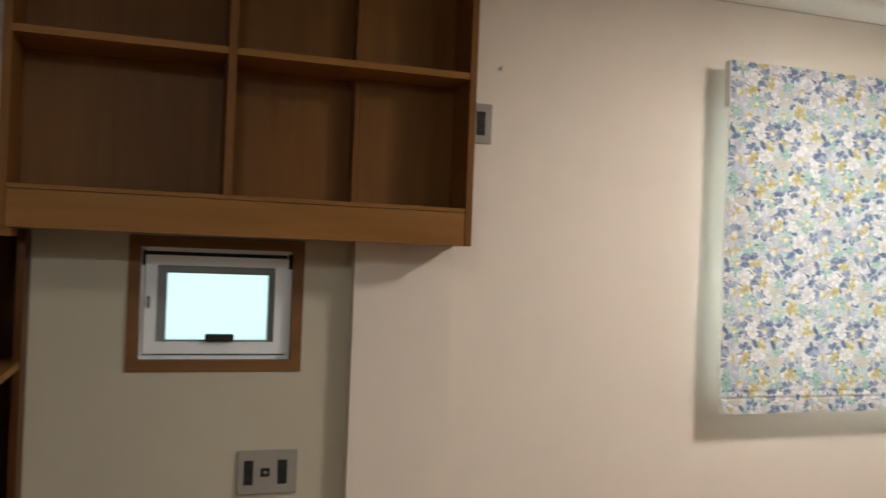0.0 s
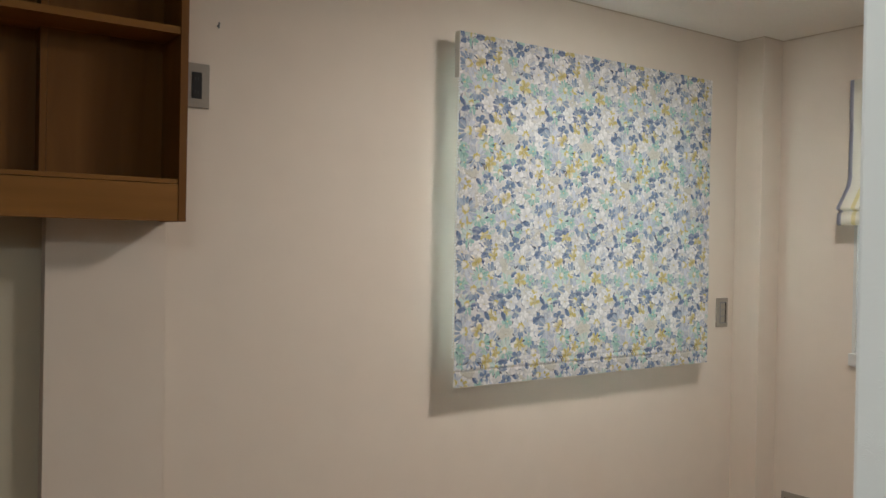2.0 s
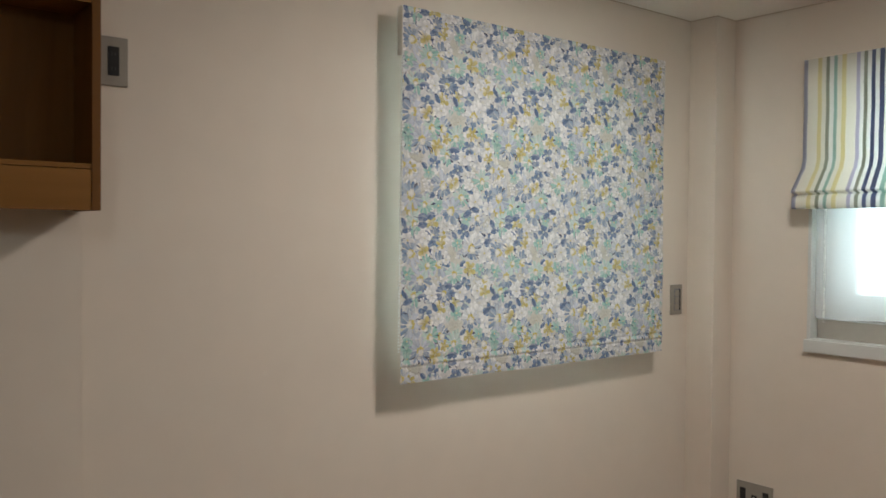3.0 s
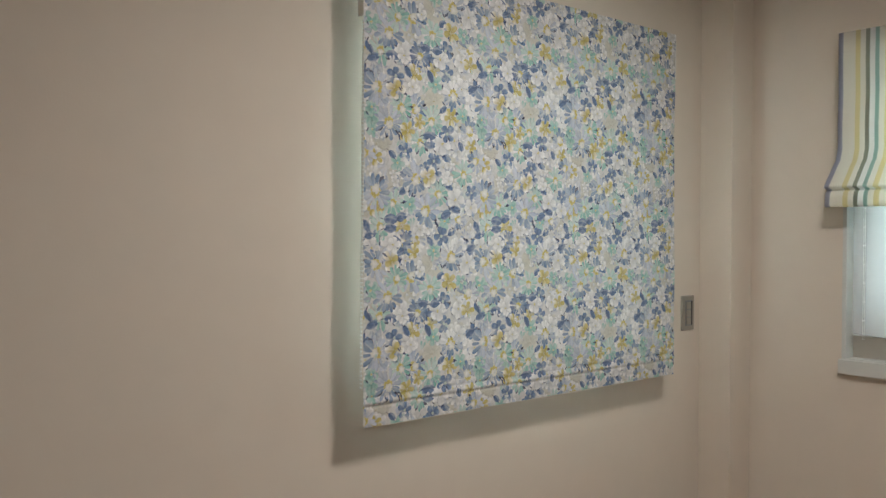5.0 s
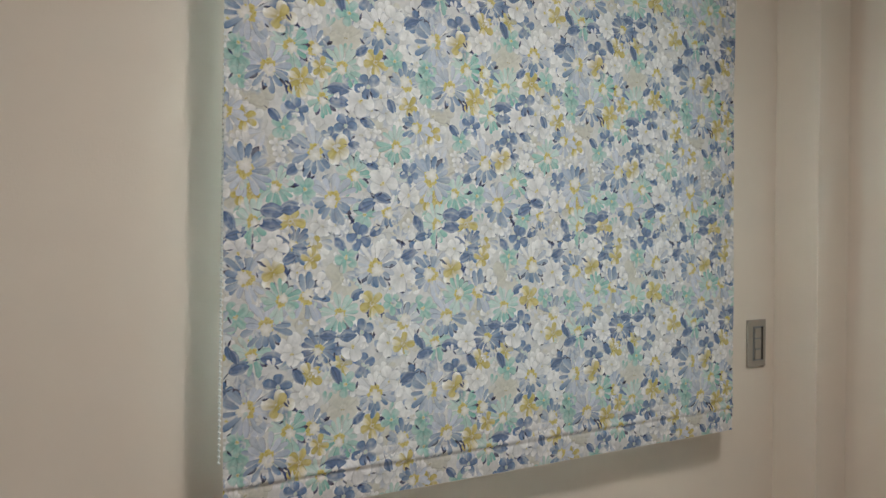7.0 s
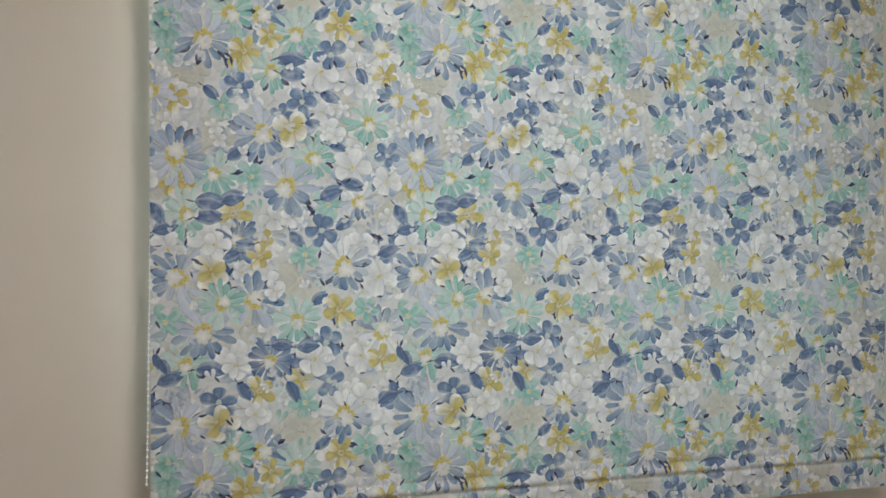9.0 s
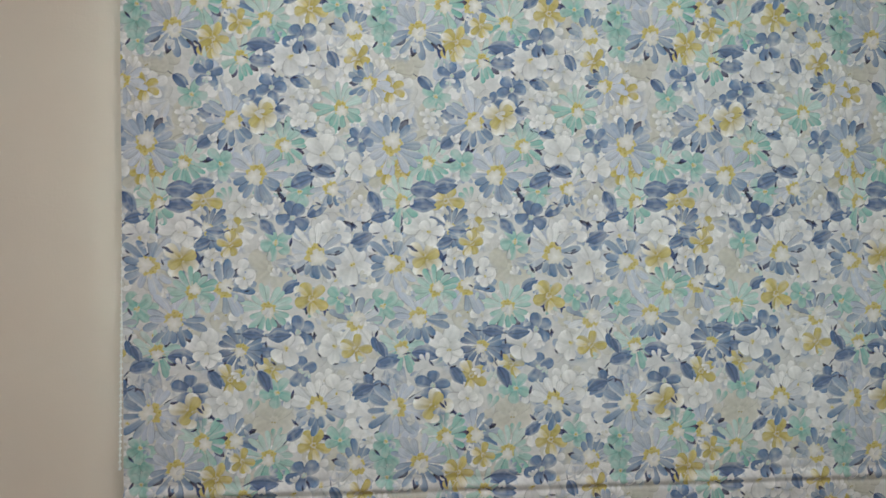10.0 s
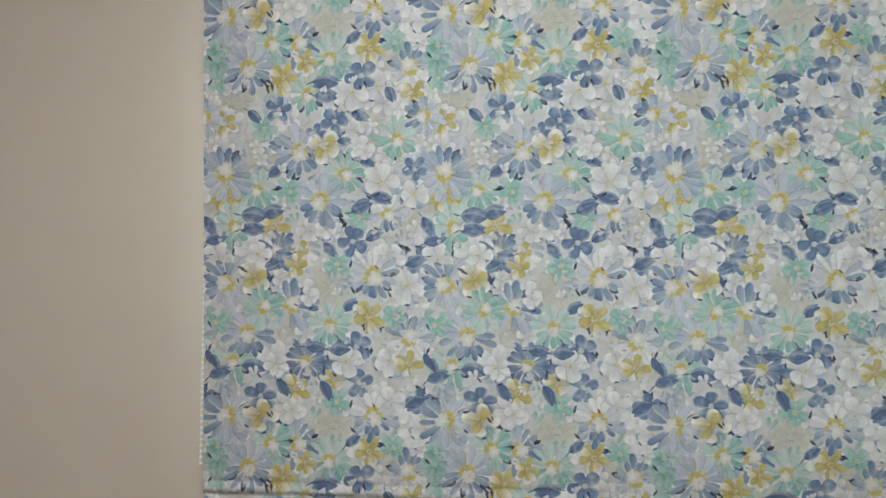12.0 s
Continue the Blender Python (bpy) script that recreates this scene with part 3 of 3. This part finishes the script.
BLUE_DAISIES = [(360, 653, 43, 100), (84, 136, 44, 80), (320, 173, 48, 300), (119, 216, 46, 95), (324, 352, 45, 200), (359, 432, 44, 75), (326, 570, 46, 190),
                (288, 80, 34, 190), (70, 388, 42, 340), (80, 614, 40, 20)]
DEEP_DAISIES = [(48, 299, 34, 220), (95, 478, 37, 150)]
PALE_DAISIES = [(205, 337, 43, 75), (206, 565, 43, 75), (264, 439, 39, 260), (264, 3, 39, 260), (228, 238, 31, 60)]
TEAL_DAISIES = [(157, 173, 39, 30), (244, 117, 37, 90), (97, 43, 36, 80), (335, 258, 40, 75), (334, 479, 38, 70), (24, 392, 38, 300), (36, 614, 42, 10),
                (134, 418, 39, 90), (134, 639, 39, 90), (14, 198, 34, 90)]
MINT_FLOWERS = [(25, 99, 24, 0), (67, 202, 26, 20), (182, 243, 28, 0), (146, 319, 27, 30), (240, 403, 23, 10), (306, 416, 28, 40), (146, 544, 26, 20),
                (240, 617, 24, 10), (308, 641, 28, 40), (313, 411, 23, 0), (309, 621, 25, 20), (310, 21, 22, 0)]
GOLD_FLOWERS = [(52, 27, 24, 0), (320, 90, 23, 30), (270, 43, 22, 20), (41, 257, 27, 10), (82, 299, 21, 0), (80, 322, 21, 60), (198, 403, 30, 20),
                (78, 523, 27, 40), (140, 507, 22, 0), (264, 480, 25, 0), (200, 624, 28, 20), (332, 211, 24, 0), (314, 211, 22, 30), (95, 645, 21, 0),
                (57, 16, 25, 10)]
MILKY_GOLD = [(126, 129, 30, 20), (9, 343, 30, 40), (19, 568, 31, 10)]
BLUE_CLUSTERS = [(50, 68, 23, 200), (142, 88, 26, 10), (172, 282, 27, 30), (178, 454, 30, 40), (182, 512, 25, 60), (19, 537, 27, 200), (186, 15, 28, 100),
                 (284, 313, 25, 120), (284, 541, 25, 120), (273, 166, 22, 160), (112, 110, 20, 200)]
LEAVES = [(128, 47, 19, 0), (123, 25, 19, 170), (233, 45, 14, 60), (9, 79, 14, 40), (184, 80, 16, 20), (50, 128, 18, 190), (44, 168, 15, 320),
          (196, 156, 13, 10), (186, 226, 19, 330), (219, 212, 18, 15), (7, 240, 21, 0), (39, 234, 19, 345), (5, 263, 21, 0), (134, 295, 15, 45),
          (207, 272, 16, 330), (306, 278, 19, 340), (294, 257, 17, 60), (274, 315, 18, 150)]
MORE_LEAVES = [(158, 120, 12, 0), (188, 133, 14, 340), (8, 489, 21, 5), (57, 522, 17, 50), (128, 526, 18, 60), (312, 500, 19, 340), (275, 545, 18, 150),
               (168, 386, 15, 320), (172, 606, 15, 320), (132, 478, 19, 0), (151, 457, 18, 350), (294, 473, 12, 70), (57, 303, 14, 180), (128, 23, 21, 0),
               (304, 481, 13, 60), (112, 455, 17, 0), (38, 322, 14, 150)]
ACCENTS = [(32, 32, 80), (158, 143, 20), (342, 327, 30), (32, 341, 60), (233, 336, 350), (214, 419, 10), (196, 460, 80), (192, 348, 0), (28, 568, 40),
           (48, 577, 350), (215, 612, 20), (155, 252, 60), (44, 197, 330), (284, 293, 20), (256, 293, 30), (74, 179, 90), (186, 29, 60), (112, 142, 30),
           (352, 555, 340), (150, 106, 80), (205, 206, 140), (188, 417, 200), (118, 492, 100), (284, 521, 30), (28, 24, 40), (244, 531, 330)]

tile = Print()


def motifs(rows):
    for u, v, r, way in rows:
        yield u / 1000, v / 1000, r / 1000, radians(way)


for k in range(170):
    ink = tile.rnd.choice(("milk", "linen", "pale", "chalk", "chalk", "milk"))
    tile.blossom(tile.rnd.uniform(0, TU), tile.rnd.uniform(0, TV), tile.rnd.uniform(0.014, 0.028), k, INK[ink] * 0.9, INK[ink], 5, "linen", 0.5, 0.2)
for u, v, r, way in motifs(SAND_FLOWERS):
    tile.haze(u, v, r, INK["sand"], 0.25)
    tile.blossom(u, v, r, way, INK["sand"], INK["linen"], 5, "sand", 0.3, 0.2, 0.52)
for k in range(150):
    u, v, r = tile.rnd.uniform(0, TU), tile.rnd.uniform(0, TV), tile.rnd.uniform(0.016, 0.03)
    ink, a = tile.rnd.choice(("pale", "sky", "blue", "mint", "sky", "teal")), tile.rnd.uniform(0, 6.3)
    for j in range(tile.rnd.choice((2, 3, 4))):
        tile.petal(u, v, a + j * 0.55, 0, r * tile.rnd.uniform(0.8, 1.1), r * 0.2, INK["milk"], INK[ink], "drop", 0.8, 0.5, 0.25)
for u, v, r, way in motifs(WHITE_FLOWERS):
    for k in range(3):
        tile.petal(u, v, way + k * 2.2 + 0.6, r * 0.4, r * 1.05, r * 0.3, INK["pale"], INK["sky"], "drop", 0.8)
for k in range(75):
    u, v, r, a = tile.rnd.uniform(0, TU), tile.rnd.uniform(0, TV), tile.rnd.uniform(0.013, 0.023), tile.rnd.uniform(0, 6.3)
    tile.haze(u + 0.003, v + 0.005, r * 0.95, INK["sky"], 0.4)
    tile.blossom(u, v, r, a, INK["milk"] * 0.93, INK["chalk"], 5, tile.rnd.choice(("sand", "gold", "linen")), 0.1, 0.4, 0.46, 0.3)
for u, v, way in ACCENTS:
    tile.sickle(u / 1000, v / 1000, 0.0115, radians(way))
    tile.sickle(u / 1000 + 0.004, v / 1000 + 0.003, 0.008, radians(way + 70))


def cluster(u, v, r, way):
    tile.blossom(u, v, r, way, INK["navy"] * 1.15, INK["blue"] * 1.12, 5, "mint", 0.6, 0.3, 0.44, 1.1)


def mint_flower(u, v, r, way):
    tile.blossom(u, v, r, way, INK["teal"], INK["mint"], 5, "gold", 0.6, 0.26, 0.42, 1.1)


def gold_flower(u, v, r, way):
    tile.blossom(u, v, r, way, INK["olive"], INK["gold"], 5, "olive", 0.55, 0.22, 0.38, 1.0)
    for k in range(2):
        tile.petal(u, v, way + 1 + k * 2.4, r * 0.25, r, r * 0.3, INK["gold"], INK["chalk"], "round", 0.85)


def white_flower(u, v, r, way):
    tile.haze(u + 0.002, v + 0.006, r * 1.02, INK["sky"], 0.4)
    tile.blossom(u, v, r, way, INK["milk"] * 0.95, INK["chalk"] * 1.04, 5, "gold", 0.15, 0.34, 0.5, 0.2)


def milky_gold(u, v, r, way):
    tile.haze(u, v + 0.003, r, INK["navy"], 0.45)
    tile.blossom(u, v, r, way, INK["olive"], INK["chalk"] * 1.1, 4, "olive", 0.5, 0.25, 0.5, 0.2, 0.15)
    for k in (1, 3):
        tile.petal(u, v, way + 0.4 + k * 1.57, 0, r * 0.75, r * 0.36, INK["olive"], INK["gold"], "round", 0.85)


def pale_daisy(u, v, r, way):
    tile.daisy(u, v, r, way, INK["blue"], INK["chalk"], 14, 0.36)


def teal_daisy(u, v, r, way):
    tile.daisy(u, v, r, way, INK["teal"], INK["mint"] * 1.05, 14, 0.28)


def blue_daisy(u, v, r, way):
    tile.daisy(u, v, r, way, INK["blue"] * 1.03, INK["pale"], 15, 0.32)


def deep_daisy(u, v, r, way):
    tile.daisy(u, v, r, way, INK["navy"] * 1.12, INK["blue"], 14, 0.26)


flowers = []
for depth, paint, rows in ((0.35, cluster, BLUE_CLUSTERS), (0, mint_flower, MINT_FLOWERS), (0.2, gold_flower, GOLD_FLOWERS), (0.05, white_flower, WHITE_FLOWERS), (0.35, pale_daisy, PALE_DAISIES),
                           (0.45, teal_daisy, TEAL_DAISIES), (0.4, blue_daisy, BLUE_DAISIES), (0.5, deep_daisy, DEEP_DAISIES), (0.6, milky_gold, MILKY_GOLD), (0.8, tile.leaf, LEAVES + MORE_LEAVES)):
    for row in motifs(rows):
        flowers.append((depth + tile.rnd.random(), paint, row))
for depth, paint, row in sorted(flowers, key=lambda f: f[0]):
    paint(*row)
for u, v, r, way in motifs(WHITE_FLOWERS[2::3]):
    tile.blossom(u + 0.006, v + 0.004, r * 0.62, way + 0.5, INK["milk"], INK["chalk"] * 1.08, 5, "gold", 0.1, 0.36, 0.5, 0.2)
for k in range(110):
    u, v, r, a = tile.rnd.uniform(0, TU), tile.rnd.uniform(0, TV), tile.rnd.uniform(0.009, 0.017), tile.rnd.uniform(0, 6.3)
    ink = tile.rnd.choice(("chalk", "milk", "pale", "sky", "linen", "mint"))
    for j in range(tile.rnd.choice((1, 2, 2, 3))):
        tile.petal(u, v, a + j * 0.7, 0, r * tile.rnd.uniform(0.8, 1.1), r * 0.3, INK["milk"], INK[ink], "drop", 0.85, 0.4, 0.35)
for u, v, way in ACCENTS[::2]:
    tile.sickle(u / 1000 + 0.006, v / 1000, 0.007, radians(way))
for u, v, r, way in motifs(WHITE_FLOWERS + MILKY_GOLD + PALE_DAISIES):
    for k in range(2):
        a = way + 1.2 + k * 1.1
        tile.sickle(u + math.cos(a) * r * 0.95, v + math.sin(a) * r * 0.95, r * 0.17, a + 1.5)
tile.crisp(2, 0.42)
tile.crisp(9, 0.22)


def cloth_y(x, z):
    """The slight bellying of the hanging cloth."""
    return 0.0025 * np.sin(x * 3.1 + 0.6) * np.sin((z - SZB) * 5.5) + 0.0010 * np.sin(x * 11 + z * 4) + 0.0008 * np.sin(z * 21) + (1.8 + 0.35 * np.sin(x * 37) + 0.2 * np.sin(x * 91)) * (0.0011 * np.exp(-((z - SZB - HEM + 0.006 + 0.0008 * np.sin(x * 23)) / 0.004) ** 2) - 0.0017 * np.exp(-((z - SZB - HEM - 0.003) / 0.006) ** 2) + 0.0008 * np.exp(-((z - SZB - HEM - 0.016) / 0.004) ** 2))


def print_mesh(name, z0, z1, y, mat, cell=0.00112):
    """A cloth panel from z0 to z1, dyed with the print."""
    nx, nz = int(SW / cell), max(2, int((z1 - z0) / cell))
    gx, gz = np.meshgrid(np.linspace(0, SW, nx + 1), np.linspace(z0, z1, nz + 1))
    x, z = gx.ravel(), gz.ravel()
    verts = np.stack([x, y + cloth_y(x, z), z], 1).astype(np.float32)
    i = (np.arange(nz)[:, None] * (nx + 1) + np.arange(nx)).ravel()
    quads = np.stack([i, i + 1, i + nx + 2, i + nx + 1], 1).astype(np.int32)
    fx, fy = ((x - U0) / tile.px) % CW, ((V0 - z) / tile.px) % CH
    ix, iy = np.floor(fx).astype(int), np.floor(fy).astype(int)
    kx, ky = (fx - ix)[:, None], (fy - iy)[:, None]
    at = lambda a, b: tile.a[(iy + b) % CH, (ix + a) % CW]
    cols = at(0, 0) * (1 - kx) * (1 - ky) + at(1, 0) * kx * (1 - ky) + at(0, 1) * (1 - kx) * ky + at(1, 1) * kx * ky
    me = bpy.data.meshes.new(name)
    me.vertices.add(len(verts))
    me.vertices.foreach_set("co", verts.ravel())
    me.loops.add(quads.size)
    me.loops.foreach_set("vertex_index", quads.ravel())
    me.polygons.add(len(quads))
    me.polygons.foreach_set("loop_start", np.arange(0, quads.size, 4, dtype=np.int32))
    me.update(calc_edges=True)
    me.shade_smooth()
    attr = me.color_attributes.new("dye", "FLOAT_COLOR", "POINT")
    attr.data.foreach_set("color", np.concatenate([cols, np.ones((len(cols), 1))], 1).astype(np.float32).ravel())
    me.materials.append(mat)
    return new(name, me)


def fabric_material():
    m = bpy.data.materials.new("printed_cotton")
    m.use_nodes = True
    n, l = m.node_tree.nodes, m.node_tree.links
    b = n["Principled BSDF"]
    b.inputs["Roughness"].default_value, b.inputs["Specular IOR Level"].default_value = 0.8, 0.25
    b.inputs["Sheen Weight"].default_value = 0.1
    dye = n.new("ShaderNodeVertexColor")
    dye.layer_name = "dye"
    tc, wash, weave = n.new("ShaderNodeTexCoord"), n.new("ShaderNodeTexNoise"), n.new("ShaderNodeTexNoise")
    wash.inputs["Scale"].default_value, wash.inputs["Detail"].default_value = 150, 7
    weave.inputs["Scale"].default_value, weave.inputs["Detail"].default_value = 1100, 2
    l.new(tc.outputs["Object"], wash.inputs[0])
    l.new(tc.outputs["Object"], weave.inputs[0])
    r = n.new("ShaderNodeMapRange")
    r.inputs[1].default_value, r.inputs[2].default_value, r.inputs[3].default_value, r.inputs[4].default_value = 0.3, 0.7, 0.95, 1.08
    l.new(wash.outputs[0], r.inputs[0])
    sc = n.new("ShaderNodeVectorMath")
    sc.operation = "SCALE"
    l.new(dye.outputs[0], sc.inputs[0])
    l.new(r.outputs[0], sc.inputs["Scale"])
    l.new(sc.outputs[0], b.inputs["Base Color"])
    bp = n.new("ShaderNodeBump")
    bp.inputs["Strength"].default_value, bp.inputs["Distance"].default_value = 0.2, 0.0006
    l.new(weave.outputs[0], bp.inputs["Height"])
    l.new(bp.outputs[0], b.inputs["Normal"])
    back, both = n.new("ShaderNodeBsdfTranslucent"), n.new("ShaderNodeMixShader")
    both.inputs[0].default_value = 0.2
    l.new(sc.outputs[0], back.inputs[0])
    l.new(b.outputs[0], both.inputs[1])
    l.new(back.outputs[0], both.inputs[2])
    l.new(both.outputs[0], n["Material Output"].inputs[0])
    return m


def lining_material():
    m = material("thin_blind_lining", (0.74, 0.74, 0.71), 0.9, 0, 300, 0.05, 0.3, 900)
    n, l = m.node_tree.nodes, m.node_tree.links
    back, both = n.new("ShaderNodeBsdfTranslucent"), n.new("ShaderNodeMixShader")
    back.inputs[0].default_value, both.inputs[0].default_value = (0.8, 0.8, 0.79, 1), 0.48
    l.new(n["Principled BSDF"].outputs[0], both.inputs[1])
    l.new(back.outputs[0], both.inputs[2])
    l.new(both.outputs[0], n["Material Output"].inputs[0])
    return m


COTTON = fabric_material()
shade = thing("roman_blind", "lowered flat blind of blue, teal and yellow flowered cotton", "window blind")
for name, z0, z1, y in (("fabric", SZB + HEM, SZT, SY), ("hem", SZB, SZB + HEM, SY)):
    ob = print_mesh(name, z0, z1, y, COTTON)
    ob.parent = shade
# unseen sheet, added to bounce window light onto the wall beside the blind
part("lining", boxes([(0.008, SW - 0.008, SY + 0.0105, SY + 0.0115, SZB + 0.012, SZT - 0.052)]), lining_material(), shade, "unseen off-white lining added behind the print to bounce daylight")
part("headrail", boxes([(0.004, SW - 0.004, SY + 0.0125, SY + 0.0355, SZT - 0.05, SZT - 0.004)], 0.002), WHITE, shade)
for x0 in (-0.0012, SW - 0.0008):
    part("side_return", boxes([(x0, x0 + 0.002, SY - 0.0005, SY + 0.024, SZT - 0.15, SZT)]), LINING, shade)
for x0 in (0.12, SW - 0.15):
    part("bracket", boxes([(x0, x0 + 0.03, SY + 0.036, -0.0005, SZT - 0.032, SZT - 0.006)], 0.001), STEEL, shade)
bm = bmesh.new()
rod(bm, (0.006, SY + 0.0075, SZB + 0.006), (SW - 0.006, SY + 0.0075, SZB + 0.006), 0.0025)
part("bottom_bar", bm, WHITE, shade)


def bead_chain(foot, head, r, gap):
    """A hanging loop of beads between two points."""
    bm, foot, head = bmesh.new(), Vector(foot), Vector(head)
    n = int((head - foot).length / gap)
    for dy in (0.0, 0.005):
        for k in range(n + 1):
            bmesh.ops.create_icosphere(bm, subdivisions=2, radius=r, matrix=Matrix.Translation(foot.lerp(head, k / n) + Vector((0, dy, 0))))
        rod(bm, foot + Vector((0, dy, 0)), head + Vector((0, dy, 0)), r * 0.3, 5)
    return bm


part("bead_chain", bead_chain((-0.006, SY - 0.0005, 1.165), (0.010, SY + 0.012, SZT - 0.06), 0.002, 0.0098), BEAD, shade, "white beaded pull chain")

# ---- striped blind on the side window ----
GREY_LAV, CREAM, YEL, SAGE, LAV = lin(188, 190, 206), lin(244, 241, 232), lin(235, 226, 184), lin(168, 171, 156), lin(206, 202, 218)
INDIGO, GREEN, WHITEY = lin(118, 127, 156), lin(172, 200, 192), lin(246, 246, 243)
STRIPES = [(0.015, GREY_LAV), (0.040, CREAM), (0.015, YEL), (0.017, CREAM), (0.013, SAGE), (0.017, WHITEY), (0.012, GREEN), (0.018, CREAM), (0.016, YEL), (0.038, CREAM),
           (0.013, LAV), (0.014, WHITEY), (0.013, SAGE), (0.014, WHITEY), (0.014, INDIGO), (0.015, WHITEY), (0.017, INDIGO), (0.014, WHITEY), (0.015, GREEN), (0.015, WHITEY)]
dyes = {}


def dyed(colour):
    if colour not in dyes:
        dyes[colour] = m = material("striped_linen", colour, 0.9, 0, 250, 0.07, 0.3, 900, spec=0.15)
        n, l = m.node_tree.nodes, m.node_tree.links
        back, both = n.new("ShaderNodeBsdfTranslucent"), n.new("ShaderNodeMixShader")
        back.inputs[0].default_value, both.inputs[0].default_value = (*colour, 1), 0.55
        l.new(n["Principled BSDF"].outputs[0], both.inputs[1])
        l.new(back.outputs[0], both.inputs[2])
        l.new(both.outputs[0], n["Material Output"].inputs[0])
    return dyes[colour]


SX, BY0, BY1, BZT = 1.62, -1.40, -0.486, 2.204
profile = [(0.0, BZT), (0.0, 2.1), (0.0, 2.0), (-0.001, 1.9), (-0.002, 1.82), (-0.004, 1.785), (-0.012, 1.765), (-0.026, 1.728), (-0.036, 1.704), (-0.038, 1.697),
           (-0.018, 1.692), (-0.014, 1.686), (-0.026, 1.680), (-0.030, 1.665), (-0.029, 1.640), (-0.020, 1.634), (-0.004, 1.636), (0.004, 1.65)]
striped = thing("roman_blind", "half-raised linen blind in yellow, sage and indigo stripes", "window blind")
y, k, bmx, slots = BY1, 0, bmesh.new(), []
while y > BY0:
    w, colour = STRIPES[k % len(STRIPES)]
    m = dyed(colour)
    if m not in slots:
        slots.append(m)
    cols2 = []
    for yy in (y, y - w):
        col = []
        for dx, z in profile:
            flare = min(1, max(0, (1.80 - z) / 0.1)) * 0.028 * max(0.0, 1 - (BY1 - yy) / 0.5)
            col.append(bmx.verts.new((SX + dx + 0.003 * math.sin(yy * 19) * max(0, (2.1 - z)), yy + flare + 0.001 * math.sin(z * 40), z)))
        cols2.append(col)
    for a in range(len(profile) - 1):
        f = bmx.faces.new((cols2[0][a], cols2[0][a + 1], cols2[1][a + 1], cols2[1][a]))
        f.material_index, f.smooth = slots.index(m), True
    y, k = y - w, k + 1
bmesh.ops.remove_doubles(bmx, verts=bmx.verts, dist=1e-5)
cloth = part("cloth", bmx, slots, striped)
sol = cloth.modifiers.new("thickness", "SOLIDIFY")
sol.thickness, sol.offset = 0.0016, 1
part("headrail", boxes([(SX + 0.004, XR - 0.001, BY0, BY1 - 0.004, BZT - 0.045, BZT - 0.002)], 0.002), WHITE, striped)
part("bead_chain", bead_chain((1.66, -0.56, 1.2), (1.66, -0.56, 2.12), 0.002, 0.06), BEAD, striped, "white beaded pull chain")



def sheer_material():
    m = bpy.data.materials.new("white_sheer")
    m.use_nodes = True
    n, l = m.node_tree.nodes, m.node_tree.links
    n.remove(n["Principled BSDF"])
    d, t, c, a, b = (n.new("ShaderNodeBsdf" + k) for k in ("Diffuse", "Translucent", "Transparent", "Diffuse", "Diffuse"))
    n.remove(a), n.remove(b)
    d.inputs[0].default_value = t.inputs[0].default_value = (0.82, 0.84, 0.84, 1)
    m1, m2 = n.new("ShaderNodeMixShader"), n.new("ShaderNodeMixShader")
    tc, w = n.new("ShaderNodeTexCoord"), n.new("ShaderNodeTexNoise")
    w.inputs["Scale"].default_value = 700
    r = n.new("ShaderNodeMapRange")
    r.inputs[3].default_value, r.inputs[4].default_value = 0.5, 0.78
    l.new(tc.outputs["Object"], w.inputs[0])
    l.new(w.outputs[0], r.inputs[0])
    m1.inputs[0].default_value = 0.5
    l.new(d.outputs[0], m1.inputs[1])
    l.new(t.outputs[0], m1.inputs[2])
    l.new(r.outputs[0], m2.inputs[0])
    l.new(m1.outputs[0], m2.inputs[1])
    l.new(c.outputs[0], m2.inputs[2])
    l.new(m2.outputs[0], n["Material Output"].inputs[0])
    return m


bm = bmesh.new()
rows = []
for i in range(25):
    yy = -0.518 - i * (0.84 / 24)
    rows.append([bm.verts.new((1.668 + 0.004 * math.sin(yy * 31) * (2.16 - z), yy, z + (0.004 * math.sin(yy * 23) if z < 1.3 else 0))) for z in (1.212, 1.216, 1.234, 1.238, 1.4, 1.6, 1.8, 2.0, 2.15)])
for a, b in zip(rows, rows[1:]):
    for k in range(len(a) - 1):
        bm.faces.new((a[k], a[k + 1], b[k + 1], b[k])).smooth = True
part("sheer_panel", bm, sheer_material(), striped, "white translucent sheer behind the stripes").modifiers.new("thickness", "SOLIDIFY").thickness = 0.0006

# ---- thin ceiling trim ----
EDGE = material("beige_trim", (0.46, 0.38, 0.29), 0.6, 0, 40, 0.05)
for x0, x1, y0, y1 in ((PIL_R, 1.574, -0.005, -0.0005), (1.569, 1.5735, -0.133, -0.0055), (1.574, XR, -0.133, -0.1285), (XR - 0.005, XR - 0.0005, -2.5, -0.1335)):
    structure("trim", boxes([(x0, x1, y0, y1, CEIL - 0.004, CEIL - 0.0005)]), EDGE, "thin beige trim along the ceiling edge", "trim")
